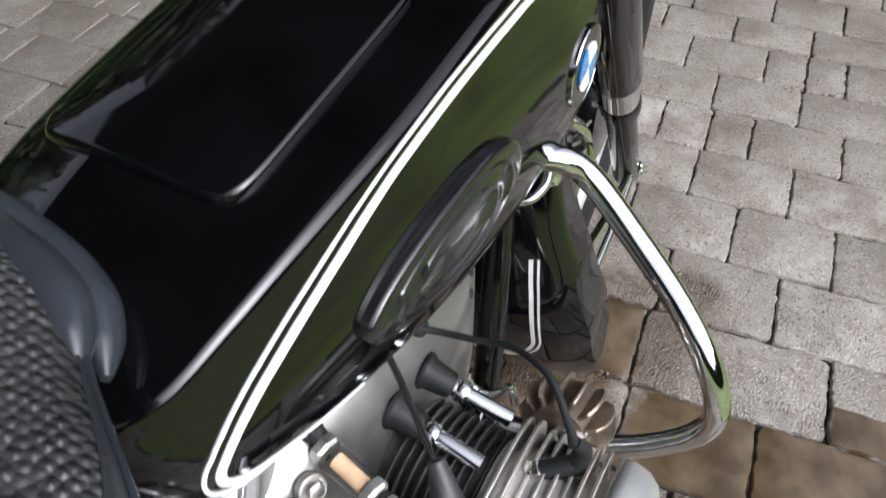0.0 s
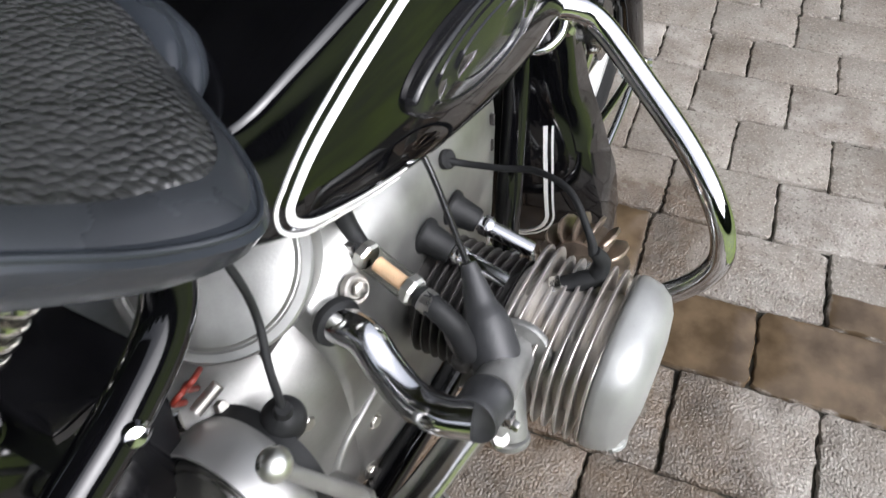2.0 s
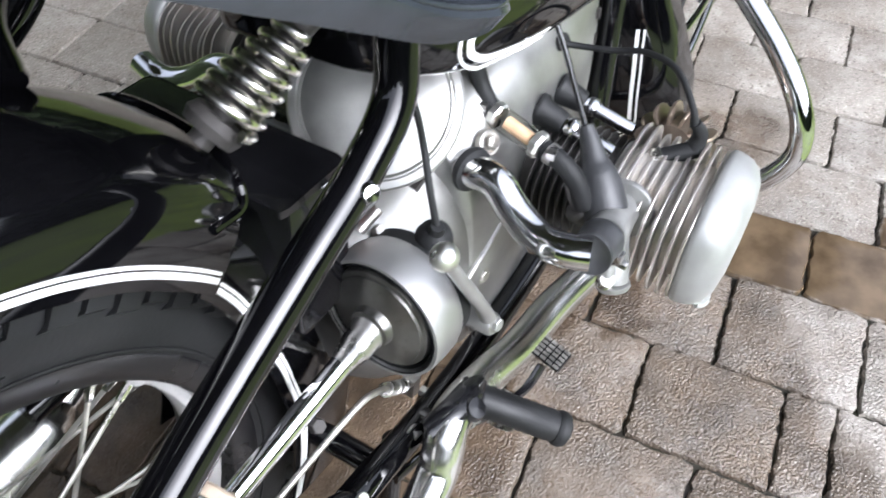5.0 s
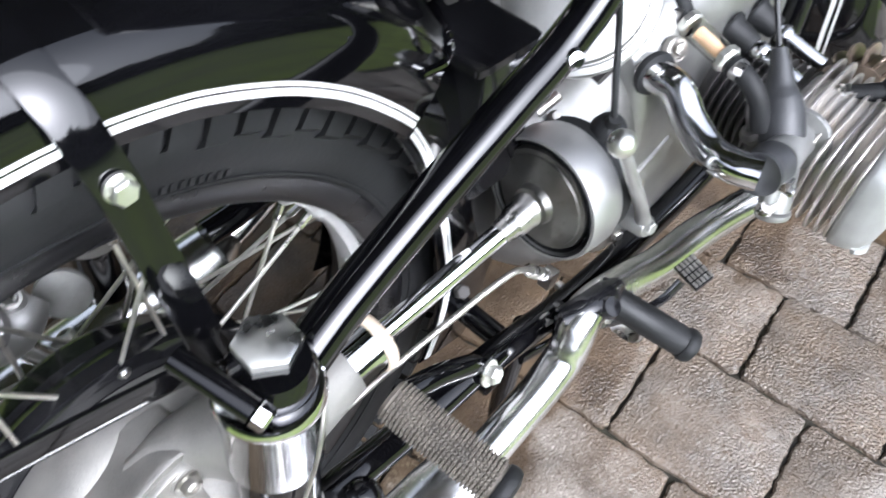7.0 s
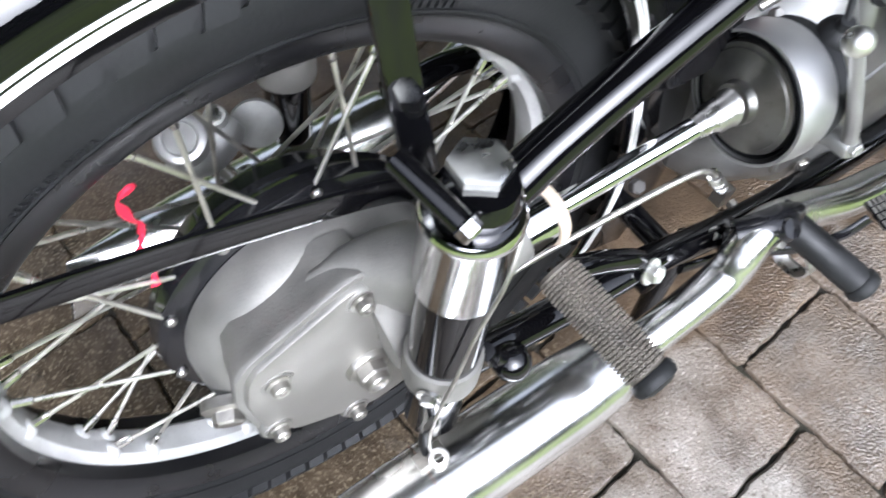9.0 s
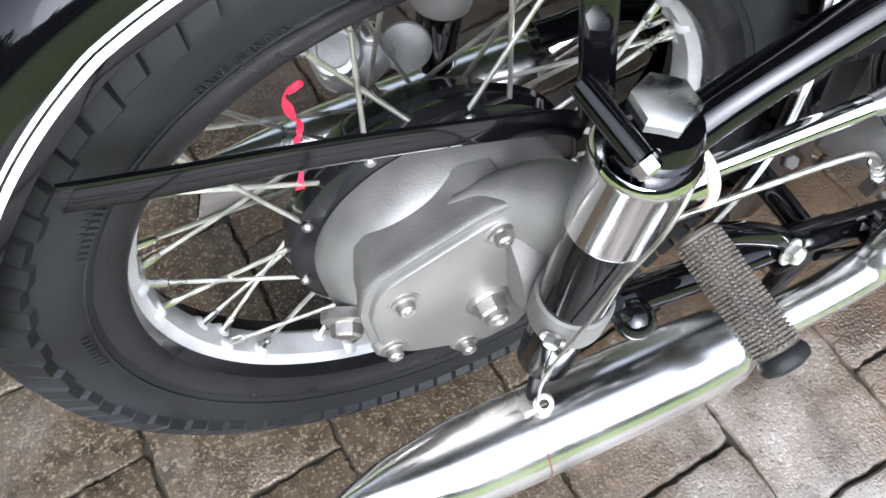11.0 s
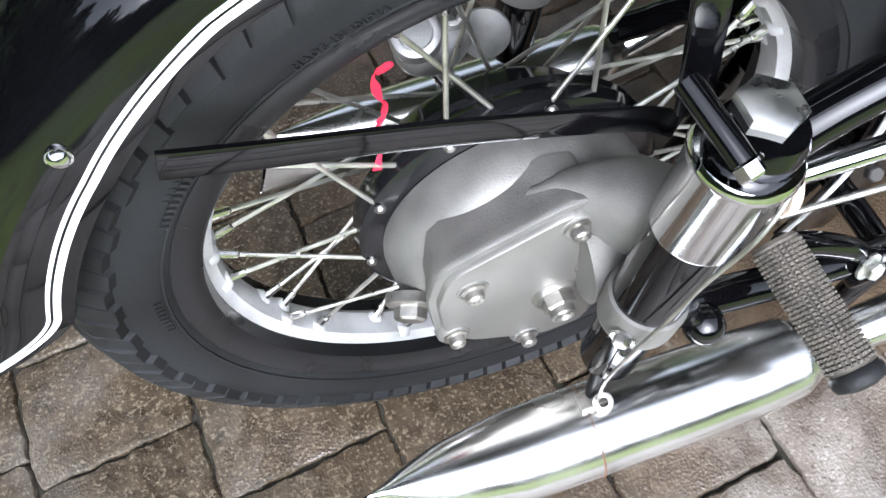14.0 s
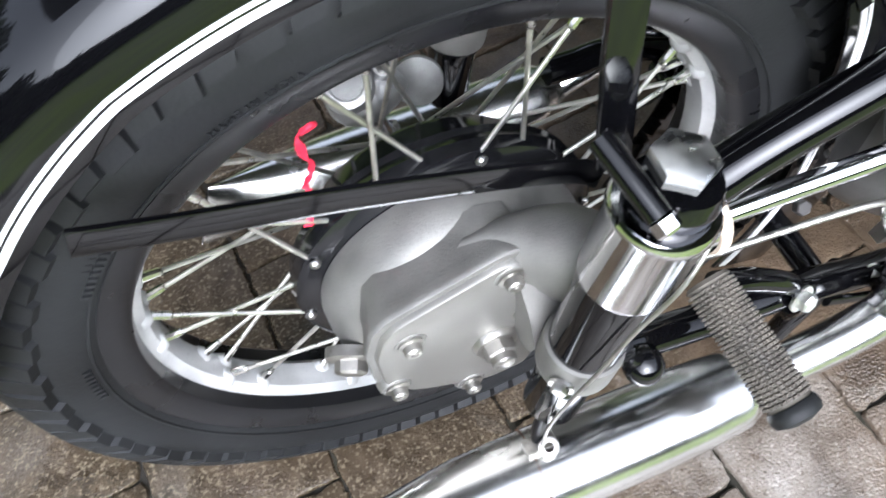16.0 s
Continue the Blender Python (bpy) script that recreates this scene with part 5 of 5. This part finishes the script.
# carburettor
carb = part("carburettor", join(tube([(0.500, -0.240, 0.424), (0.556, -0.236, 0.404)], [0.0170, 0.0165], 24, 1), tube([(0.533, -0.229, 0.418), (0.524, -0.239, 0.400), (0.512, -0.250, 0.380), (0.506, -0.255, 0.368)], [0.0180, 0.0165, 0.0140, 0.0135], 24, 4),
     lathe([(0.0, 0.0), (0.027, 0.0), (0.028, 0.002), (0.028, 0.006), (0.027, 0.008), (0.0, 0.008)], (0.552, -0.2365, 0.405), (1, 0.05, -0.3), 32), tube([(0.505, -0.245, 0.395), (0.497, -0.250, 0.380)], [0.0085, 0.0075], 16, 1)), GREYZINC, engine, "grey carburettor with a rubber top cover")
part("rubber_cover", tube([(0.527, -0.235, 0.406), (0.531, -0.231, 0.413), (0.537, -0.224, 0.422), (0.543, -0.217, 0.432), (0.548, -0.211, 0.440), (0.553, -0.205, 0.447), (0.560, -0.197, 0.458), (0.567, -0.188, 0.469)], [0.0192, 0.0198, 0.0198, 0.0190, 0.0168, 0.0125, 0.0092, 0.0062], 28, 6), HOSERUBBER, carb, "tapered black rubber cover")
part("throttle_cable", tube([(0.565, -0.190, 0.466), (0.573, -0.172, 0.497), (0.582, -0.150, 0.535), (0.59, -0.12, 0.58)], 0.0026, 10, 6), PADRUBBER, carb)
part("intake_hose", lathe([(0.0, 0.002), (0.0148, 0.002), (0.0182, 0.0), (0.0190, 0.002), (0.0180, 0.006), (0.0178, 0.022), (0.0190, 0.024), (0.0190, 0.029), (0.0165, 0.031), (0, 0.031)], (0.470, -0.239, 0.4325), (0.95, -0.02, -0.30), 32), HOSERUBBER, carb, "black intake hose with clamp")
part("hose_clamp", join(block((0.492, -0.257, 0.416), (0.009, 0.008, 0.012)), hexagon((0.492, -0.260, 0.411), (0.0, -1, -0.2), 0.0045, 0.006)), STEEL, carb, bevel=0.0005)
part("drain_screw", join(lathe([(0.0, -0.010), (0.0062, -0.010), (0.0062, 0.0), (0.0075, 0.001), (0.0075, 0.004), (0, 0.004)], (0.4955, -0.2508, 0.376), (0.45, 0.3, -1), 18), hexagon((0.4965, -0.250, 0.372), (0.45, 0.3, -1), 0.0055, 0.006)), OLDCHROME, carb)
part("bowl_foot", lathe([(0.0, 0.0), (0.0140, 0.0), (0.0150, 0.002), (0.0148, 0.005), (0.013, 0.006), (0, 0.006)], (0.5035, -0.2572, 0.3625), (0.35, 0.35, 1), 24), GREYZINC, carb)
part("choke_lever", join(tube([(0.520, -0.205, 0.420), (0.516, -0.198, 0.445), (0.521, -0.194, 0.458)], 0.0028, 8, 4), lathe([(0.0095, 0), (0.0095, 0.006), (0.006, 0.010), (0, 0.010)], (0.524, -0.208, 0.412), (-0.5, 0.3, 0.8), 18), block((0.528, -0.212, 0.40), (0.022, 0.012, 0.03), (1, 0.2, 0), (0, 1, 0.2))), IRON, carb, bevel=0.0005)
# chrome intake pipes
for s in (-1, 1):
    part("intake_pipe", tube([(0.494, s * 0.106, 0.449), (0.485, s * 0.124, 0.456), (0.484, s * 0.147, 0.455), (0.475, s * 0.170, 0.441), (0.467, s * 0.195, 0.432), (0.466, s * 0.218, 0.431), (0.472, s * 0.240, 0.432)], 0.0145, 28, 8), CHROME, engine, "curved chrome intake pipe")
    part("pipe_grommet", lathe([(0.014, -0.004), (0.0190, -0.003), (0.0200, 0.0), (0.0190, 0.003), (0.014, 0.004)], (0.486, s * 0.1235, 0.4555), (-0.30, s * 0.9, 0.12), 36), RUBBER, engine)
# fuel filter and hoses
fa, fb = V3((0.537, -0.118, 0.474)), V3((0.525, -0.170, 0.468))
fdv = unit(fb - fa)
filt = part("fuel_filter", lathe([(0.0098, 0.004), (0.0106, 0.006), (0.0106, 0.047), (0.0098, 0.049), (0.0094, 0.047), (0.0094, 0.006), (0.0098, 0.004)], fa, fdv, 32), CLEAR, engine, "clear inline fuel filter with an orange element")
part("element", lathe([(0.0, 0.012), (0.0060, 0.013), (0.0060, 0.040), (0.0, 0.040)], fa, fdv, 24), AMBER, filt, "orange filter element")
for h in (0.0, 0.045):
    part("end_cap", join(lathe([(0.006, h - 0.004), (0.0118, h - 0.002), (0.0121, h + 0.004), (0.010, h + 0.0065), (0, h + 0.0065)], fa, fdv, 8)), ZINC, filt, "bright metal end cap", angle=20)
for p, d in ((fa - fdv * 0.012, fdv), (fb + fdv * 0.008, fdv)):
    part("hose_clip", join(lathe([(0.0075, -0.004), (0.0092, -0.0038), (0.0092, 0.0038), (0.0075, 0.004)], p, d, 20), block(p + V3((-0.006, -0.002, 0.006)), (0.007, 0.007, 0.007))), STEEL, filt)
part("fuel_hose", tube([(0.540, -0.085, 0.545), (0.545, -0.092, 0.515), (0.543, -0.103, 0.488), fa + fdv * 0.002], [0.0075] * 4, 14, 6), RUBBER, filt)
part("fuel_hose", tube([fb, fb + fdv * 0.015, (0.522, -0.200, 0.452), (0.523, -0.212, 0.425)], [0.0085, 0.0085, 0.009, 0.009], 14, 6), RUBBER, filt)
# gear lever, knob and breather boot
lever = part("hand_lever", tube([(0.406, -0.186, 0.386), (0.391, -0.184, 0.425), (0.368, -0.178, 0.482), (0.358, -0.176, 0.505)], [0.0068, 0.0056, 0.0050, 0.0048], 16, 5), GREYALU, engine, "polished hand gear lever with a ball knob")
part("ball_knob", lathe([(0.0104 * np.sin(q), -0.0104 * np.cos(q)) for q in np.linspace(0, np.pi, 15)], (0.358, -0.174, 0.510), (0.2, 0, 1), 28), ZINC, lever, "bright ball knob")
part("pivot", join(lathe([(0.0100, -0.022), (0.0100, 0.010), (0.008, 0.013), (0, 0.013)], (0.406, -0.18, 0.380), (-0.1, -0.95, 0.2), 28), hexagon((0.406, -0.192, 0.383), (-0.1, -0.95, 0.2), 0.006, 0.005)), ALU, lever)
boot = part("breather_boot", lathe([(0.0, -0.018), (0.0125, -0.016), (0.0150, -0.009), (0.0150, 0.0), (0.0125, 0.007), (0.0065, 0.011), (0.0050, 0.018), (0.0, 0.018)], (0.403, -0.138, 0.462), (-0.1, -0.25, 1), 30), RUBBER, engine, "black rubber boot with a cable")
part("cable", tube([(0.402, -0.141, 0.477), (0.410, -0.131, 0.505), (0.424, -0.118, 0.530), (0.425, -0.11, 0.565), (0.42, -0.09, 0.62)], 0.0028, 12, 6), RUBBER, boot)
# wiring behind the gearbox
for k, q in enumerate(((0.0, 0.0), (0.012, 0.008))):
    part("red_wire", tube([(0.385 + q[0], -0.070, 0.455), (0.374 + q[0], -0.076, 0.474), (0.378 + q[0], -0.082, 0.484), (0.390 + q[0], -0.074, 0.474)], 0.0022, 10, 6), REDPLASTIC, engine, "red wire")
part("terminal", join(tube([(0.380, -0.085, 0.462), (0.400, -0.09, 0.470)], 0.0045, 14, 1), hexagon((0.394, -0.090, 0.450), (0, -0.7, 0.7), 0.0050, 0.007)), DULLSTEEL, engine)
part("clutch_arm", join(tube([(0.33, -0.02, 0.40), (0.36, -0.05, 0.43), (0.38, -0.07, 0.44)], 0.01, 12, 5), lathe([(0.013, -0.01), (0.013, 0.012), (0, 0.012)], (0.355, -0.045, 0.43), (0, -1, 0.5), 16)), OLDCHROME, engine)

# ---- crash bar ----
bar = part("crash_bar", tube([(0.790, -0.120, 0.532), (0.804, -0.142, 0.538), (0.818, -0.166, 0.537), (0.828, -0.190, 0.520), (0.820, -0.240, 0.478), (0.803, -0.290, 0.440), (0.787, -0.325, 0.407), (0.778, -0.346, 0.372), (0.775, -0.350, 0.336), (0.772, -0.330, 0.296), (0.765, -0.28, 0.252), (0.762, -0.20, 0.215), (0.76, -0.10, 0.19)], 0.0118, 24, 8), CHROME, bike, "chrome cylinder crash bar")
part("bar_clamp", join(tube([(0.792, -0.120, 0.510), (0.786, -0.138, 0.506), (0.792, -0.153, 0.508), (0.806, -0.160, 0.516), (0.815, -0.160, 0.528)], 0.0044, 12, 6), hexagon((0.815, -0.160, 0.520), (0.3, -0.6, -0.7), 0.0065, 0.010)), CHROME, bar, "bright hooked clamp")

# ---- fork and front wheel ----
FC, STEER = V3((1.20, -0.045, 0.33)), 5.0


def steered(geo):
    """Turn a shape with the handlebars, about the upright through the front axle."""
    c, q = np.cos(radians(STEER)), np.sin(radians(STEER))
    out = []
    for p in geo[0]:
        x, y = p[0] - FC[0], p[1] - FC[1]
        out.append((FC[0] + x * c - y * q, FC[1] + x * q + y * c, p[2]))
    return out, geo[1]


frontw = group_part("front_wheel", bike, "spoked front wheel behind a deep black mudguard")
halfp = [(0.250, 0.030), (0.268, 0.0435), (0.298, 0.0475), (0.320, 0.037), (0.332, 0.010)]
part("tyre", steered(lathe([(r, -y) for r, y in halfp] + [(r, y) for r, y in halfp[::-1]], FC, (0, 1, 0), 72)), TYRE, frontw)
part("rim", steered(lathe([(0.2545, -0.034), (0.2405, -0.032), (0.2295, 0.0), (0.2405, 0.032), (0.2545, 0.034), (0.2325, 0.0), (0.2545, -0.034)], FC, (0, 1, 0), 72)), RIMPAINT, frontw)
part("hub", steered(lathe([(0.0, -0.06), (0.09, -0.055), (0.095, -0.03), (0.095, 0.03), (0.09, 0.055), (0, 0.06)], FC, (0, 1, 0), 40)), DRUMBLACK, frontw)
for k in range(28):
    a = k * 360 / 28
    part("spoke", steered(tube([ring_pt(FC, 0.09, -0.05 if k % 2 else 0.05, a), ring_pt(FC, 0.233, 0.0, a + (15 if k % 4 < 2 else -15))], 0.0019, 6, 1)), SPOKE, frontw, group="spokes")


def front_profile(a):
    h = np.interp(a, [0, 145, 158, 168, 176, 190, 205, 235], [0.060, 0.060, 0.072, 0.090, 0.111, 0.138, 0.148, 0.148])
    half = [(np.interp(a, [90, 120, 195, 222, 235], [0.335, 0.285, 0.285, 0.300, 0.333]), h * 0.97), (0.335, h), (0.350, h * 0.98), (0.362, h * 0.86), (0.371, h * 0.62), (0.3765, h * 0.32)]
    return [(r, -y) for r, y in half] + [(0.378, 0.0)] + [(r, y) for r, y in half[::-1]]


fguard = part("front_mudguard", steered(arc_shell(FC, front_profile, 25, 235, 110)), ENAMEL, bike, "deep gloss black front mudguard with white pinstripes")
for off, w in ((0.0, 0.0045), (0.0075, 0.0024)):
    for s in (-1, 1):
        pts, nor = [], []
        for a, y in [(a, np.interp(a, [172, 180, 192], [0.066, 0.072, 0.078])) for a in np.linspace(172, 192, 20)] + [(192 + 9.0 * np.sin(t), 0.078 * np.cos(t) ** 0.7) for t in np.linspace(0.12, 1.56, 16)]:
            shape = front_profile(a)[6::-1]
            pts.append(ring_pt(FC, np.interp(y, [-q[1] for q in shape], [q[0] for q in shape]), s * y, a))
            nor.append(unit((np.cos(radians(a)), s * 0.2, np.sin(radians(a)))))
        part("pinstripe", steered(ribbon_strip(pts, nor, -off * s, w, 0.0012)), WHITE, fguard, "white pinstripe")
fork = group_part("front_fork", bike, "black telescopic fork with a chrome band")
for y in (-0.150, 0.060):
    lo_, up = V3((1.160 + (0.045 if y > 0 else 0), y, 0.250)), V3((1.040 + (0.045 if y > 0 else 0), y - 0.002, 0.448))
    d = unit(up - lo_)
    part("slider", lathe([(0.0, 0.0), (0.0165, 0.0), (0.0178, 0.006), (0.0178, 0.232), (0, 0.232)], lo_, d, 28), ENAMEL, fork, "black lower slider")
    part("collar", lathe([(0.0175, 0.210), (0.0222, 0.213), (0.0230, 0.232), (0.0215, 0.238)], lo_, d, 28), ENAMEL, fork)
    part("chrome_band", lathe([(0.0, 0.236), (0.0212, 0.236), (0.0212, 0.288), (0, 0.288)], lo_, d, 32), CHROME, fork, "chrome band")
    part("shroud", lathe([(0.0, 0.286), (0.0238, 0.286), (0.0245, 0.290), (0.0245, 0.66), (0, 0.66)], lo_, d, 32), ENAMEL, fork, "black upper shroud")
    for dz in (0.0, 0.018):
        bolt(lo_ + d * (0.006 + dz) + V3((0.012, -0.016, 0)), (0.5, -0.85, 0), 0.0045, 0.010, fork, OLDCHROME)
for p in (((1.150, -0.160, 0.262), (1.03, -0.172, 0.255), (0.884, -0.180, 0.245)), ((1.146, -0.158, 0.270), (1.02, -0.168, 0.302), (0.873, -0.170, 0.33))):
    part("mudguard_stay", tube(p, 0.0055, 12, 4), CHROME, fork, "chrome mudguard stay")
part("front_bracket", join(lathe([(0.0, 0.0), (0.02, 0.0), (0.022, 0.01), (0.022, 0.016), (0.012, 0.022), (0, 0.022)], (0.985, -0.128, 0.40), (0.4, -0.8, 0.3), 28), tube([(0.96, -0.10, 0.47), (0.985, -0.13, 0.44), (1.0, -0.135, 0.40), (0.985, -0.13, 0.34)], 0.007, 10, 4)), OLDCHROME, fork)
part("front_hook", tube([(0.745, -0.124, 0.302), (0.745, -0.123, 0.286), (0.745, -0.133, 0.273), (0.745, -0.149, 0.275), (0.745, -0.163, 0.290), (0.745, -0.169, 0.303), (0.746, -0.173, 0.295), (0.747, -0.176, 0.278)], 0.0046, 12, 6), CHROME, bike, "bright wire hook")
part("steering_head", lathe([(0.0, 0.0), (0.03, 0.0), (0.03, 0.14), (0, 0.14)], (0.985, 0, 0.60), (-0.45, 0, 0.89), 24), SATINBLACK, bike)

# ---- ribbon tied to a spoke ----
rb = spline([(-0.077, -0.016, 0.521), (-0.083, -0.018, 0.513), (-0.082, -0.019, 0.496), (-0.081, -0.018, 0.482), (-0.088, -0.019, 0.471), (-0.086, -0.018, 0.458), (-0.095, -0.017, 0.423)], 6)
g = []
for i, p in enumerate(rb):
    w = 0.0027 + 0.0010 * np.sin(i * 0.9)
    q = V3((np.cos(i * 0.35), 0.5 * np.sin(i * 0.5), 0.25))
    g.append([p - unit(q) * w, p + unit(q) * w, p + unit(q) * w + V3((0, 0.0007, 0)), p - unit(q) * w + V3((0, 0.0007, 0))])
part("ribbon", join(loft(g), tube([(-0.080, -0.017, 0.518), (-0.074, -0.018, 0.523), (-0.071, -0.015, 0.519), (-0.077, -0.013, 0.514)], 0.0018, 8, 5)), REDCLOTH, label="bright red cloth ribbon tied round a spoke", category="ribbon")

# ---- tall trees round the yard ----
rnd = random.Random(5)
hv, hf = [], []
for k in range(24000):
    w = rnd.uniform(0, 2 * np.pi)
    top_ = np.interp(w, [0.0, 0.8, 1.4, 3.3, 3.9, 5.3, 5.8, 6.29], [6.0, 6.0, 5.0, 5.0, 2.2, 2.2, 4.0, 6.0]) * (1 + 0.10 * np.sin(3 * w + 0.7) + 0.10 * np.sin(7 * w) + 0.08 * np.sin(17 * w + 2))
    hz = top_ * rnd.uniform(0.0, 1.0) ** 0.9
    rr = 9.0 + rnd.uniform(-0.9, 0.9) + 0.5 * np.sin(5 * w)
    c = V3((0.4 + rr * np.cos(w), rr * np.sin(w), hz))
    a, b = unit([rnd.gauss(0, 1) for _ in range(3)]), unit([rnd.gauss(0, 1) for _ in range(3)])
    sz = rnd.uniform(0.22, 0.50)
    i = len(hv)
    hv += [c - a * sz, c - a * sz * 0.2 + b * sz * 0.55, c + a * sz, c - b * sz * 0.5]
    hf.append((i, i + 1, i + 2, i + 3))
belt, k = [], 96
for i in range(k):
    w = 2 * np.pi * i / k
    t_ = 0.80 * np.interp(w, [0.0, 0.8, 1.4, 3.3, 3.9, 5.3, 5.8, 6.29], [6.0, 6.0, 5.0, 5.0, 2.2, 2.2, 4.0, 6.0])
    belt.append([(0.4 + r_ * np.cos(w), r_ * np.sin(w), z_) for r_, z_ in ((9.6, 0.0), (9.7, t_ * (1 + 0.06 * np.sin(9 * w))), (10.6, t_), (10.7, 0.0))])
part("tree_belt", join((hv, hf), loft(belt, loop=True, caps=False)), HEDGE, label="dense dark green trees round the lawn", category="trees", kind="stuff")

# ---- setts, row by row ----
PHI = 0.1157
nrm, along = V3((np.cos(PHI), np.sin(PHI), 0)), V3((-np.sin(PHI), np.cos(PHI), 0))
EDGES = [-1.13, -0.94, -0.75, -0.558, -0.366, -0.168, 0.027, 0.208, 0.373, 0.534, 0.685, 0.846, 0.988, 1.134, 1.276, 1.418, 1.554, 1.69, 1.82, 1.955, 2.07, 2.207] + [2.207 + 0.138 * k for k in range(1, 8)]
# joints of the rows beside the motorcycle, by the row's lower edge
KNOWN = {2.07: (-0.604, -0.449), 1.955: (-0.375,), 1.82: (-0.618, -0.539, -0.456, -0.292), 1.69: (-0.537, -0.369), 1.554: (-0.622, -0.457, -0.378, -0.285), 1.418: (-0.541, -0.371), 1.276: (-0.622, -0.46, -0.282),
         1.134: (-0.714, -0.545, -0.371), 0.988: (-0.631, -0.36), 0.846: (-0.722, -0.543, -0.366), 0.685: (-0.634, -0.45), 0.534: (-0.61, -0.547, -0.365), 0.373: (-0.459, -0.268), 0.208: (-0.361,), 0.027: (-0.263,), -0.366: (-0.045,), -0.558: (0.063,)}


def sett(lo, hi, s0, s1, rnd):
    """One worn stone between two row edges."""
    gap = 0.0012
    u0, u1, v0, v1 = lo + gap, hi - gap, s0 + gap, s1 - gap
    tilt = [rnd.uniform(-0.0014, 0.0014) for _ in range(3)]
    ring = []
    n = 15
    for i in range(n):
        ring.append((u0 + (u1 - u0) * i / n, v0))
    for i in range(n):
        ring.append((u1, v0 + (v1 - v0) * i / n))
    for i in range(n):
        ring.append((u1 - (u1 - u0) * i / n, v1))
    for i in range(n):
        ring.append((u0, v1 - (v1 - v0) * i / n))
    cu, cv = (u0 + u1) / 2, (v0 + v1) / 2
    jit = []
    for u, v in ring:
        corner = max(0, abs(u - cu) / (u1 - u0) * 2 - 0.90) * max(0, abs(v - cv) / (v1 - v0) * 2 - 0.90) * 500
        k = 1 - 0.005 * corner * rnd.uniform(0.3, 1.8)
        jit.append((cu + (u - cu) * k + rnd.uniform(-0.0022, 0.0022), cv + (v - cv) * k + rnd.uniform(-0.0022, 0.0022)))
    rings = []
    for off, z in ((0, -0.03), (0, -0.006), (0.0008, -0.0030), (0.0022, -0.0009), (0.0055, 0.0)):
        r = []
        for u, v in jit:
            d = V3((cu - u, cv - v))
            q = V3((u, v)) + d / max(1e-6, np.linalg.norm(d)) * off * 1.2
            h = z + tilt[0] + tilt[1] * (q[0] - cu) / 0.07 + tilt[2] * (q[1] - cv) / 0.07 - 0.0012
            r.append(nrm * q[0] + along * q[1] + V3((0, 0, h)))
        rings.append(r)
    return loft(rings)


rnd = random.Random(11)
near, rest = [], []
for lo, hi in zip(EDGES, EDGES[1:]):
    out = sorted(KNOWN.get(lo, (rnd.uniform(-0.5, -0.3),)))
    while out[-1] < 1.9:
        out.append(out[-1] + rnd.choice((0.088, 0.160, 0.168, 0.176, 0.182)))
    while out[0] > -0.72:
        out.insert(0, out[0] - rnd.choice((0.088, 0.160, 0.168, 0.176, 0.182)))
    for a, b in zip(out, out[1:]):
        st = sett(lo, hi, a, b, rnd)
        c = nrm * (lo + hi) / 2 + along * (a + b) / 2
        (near if -0.55 < c[0] < 1.75 and -0.95 < c[1] < 0.55 else rest).append((np.linalg.norm(c[:2] - V3((0.5, -0.2))), st))
near.sort(key=lambda q: q[0])
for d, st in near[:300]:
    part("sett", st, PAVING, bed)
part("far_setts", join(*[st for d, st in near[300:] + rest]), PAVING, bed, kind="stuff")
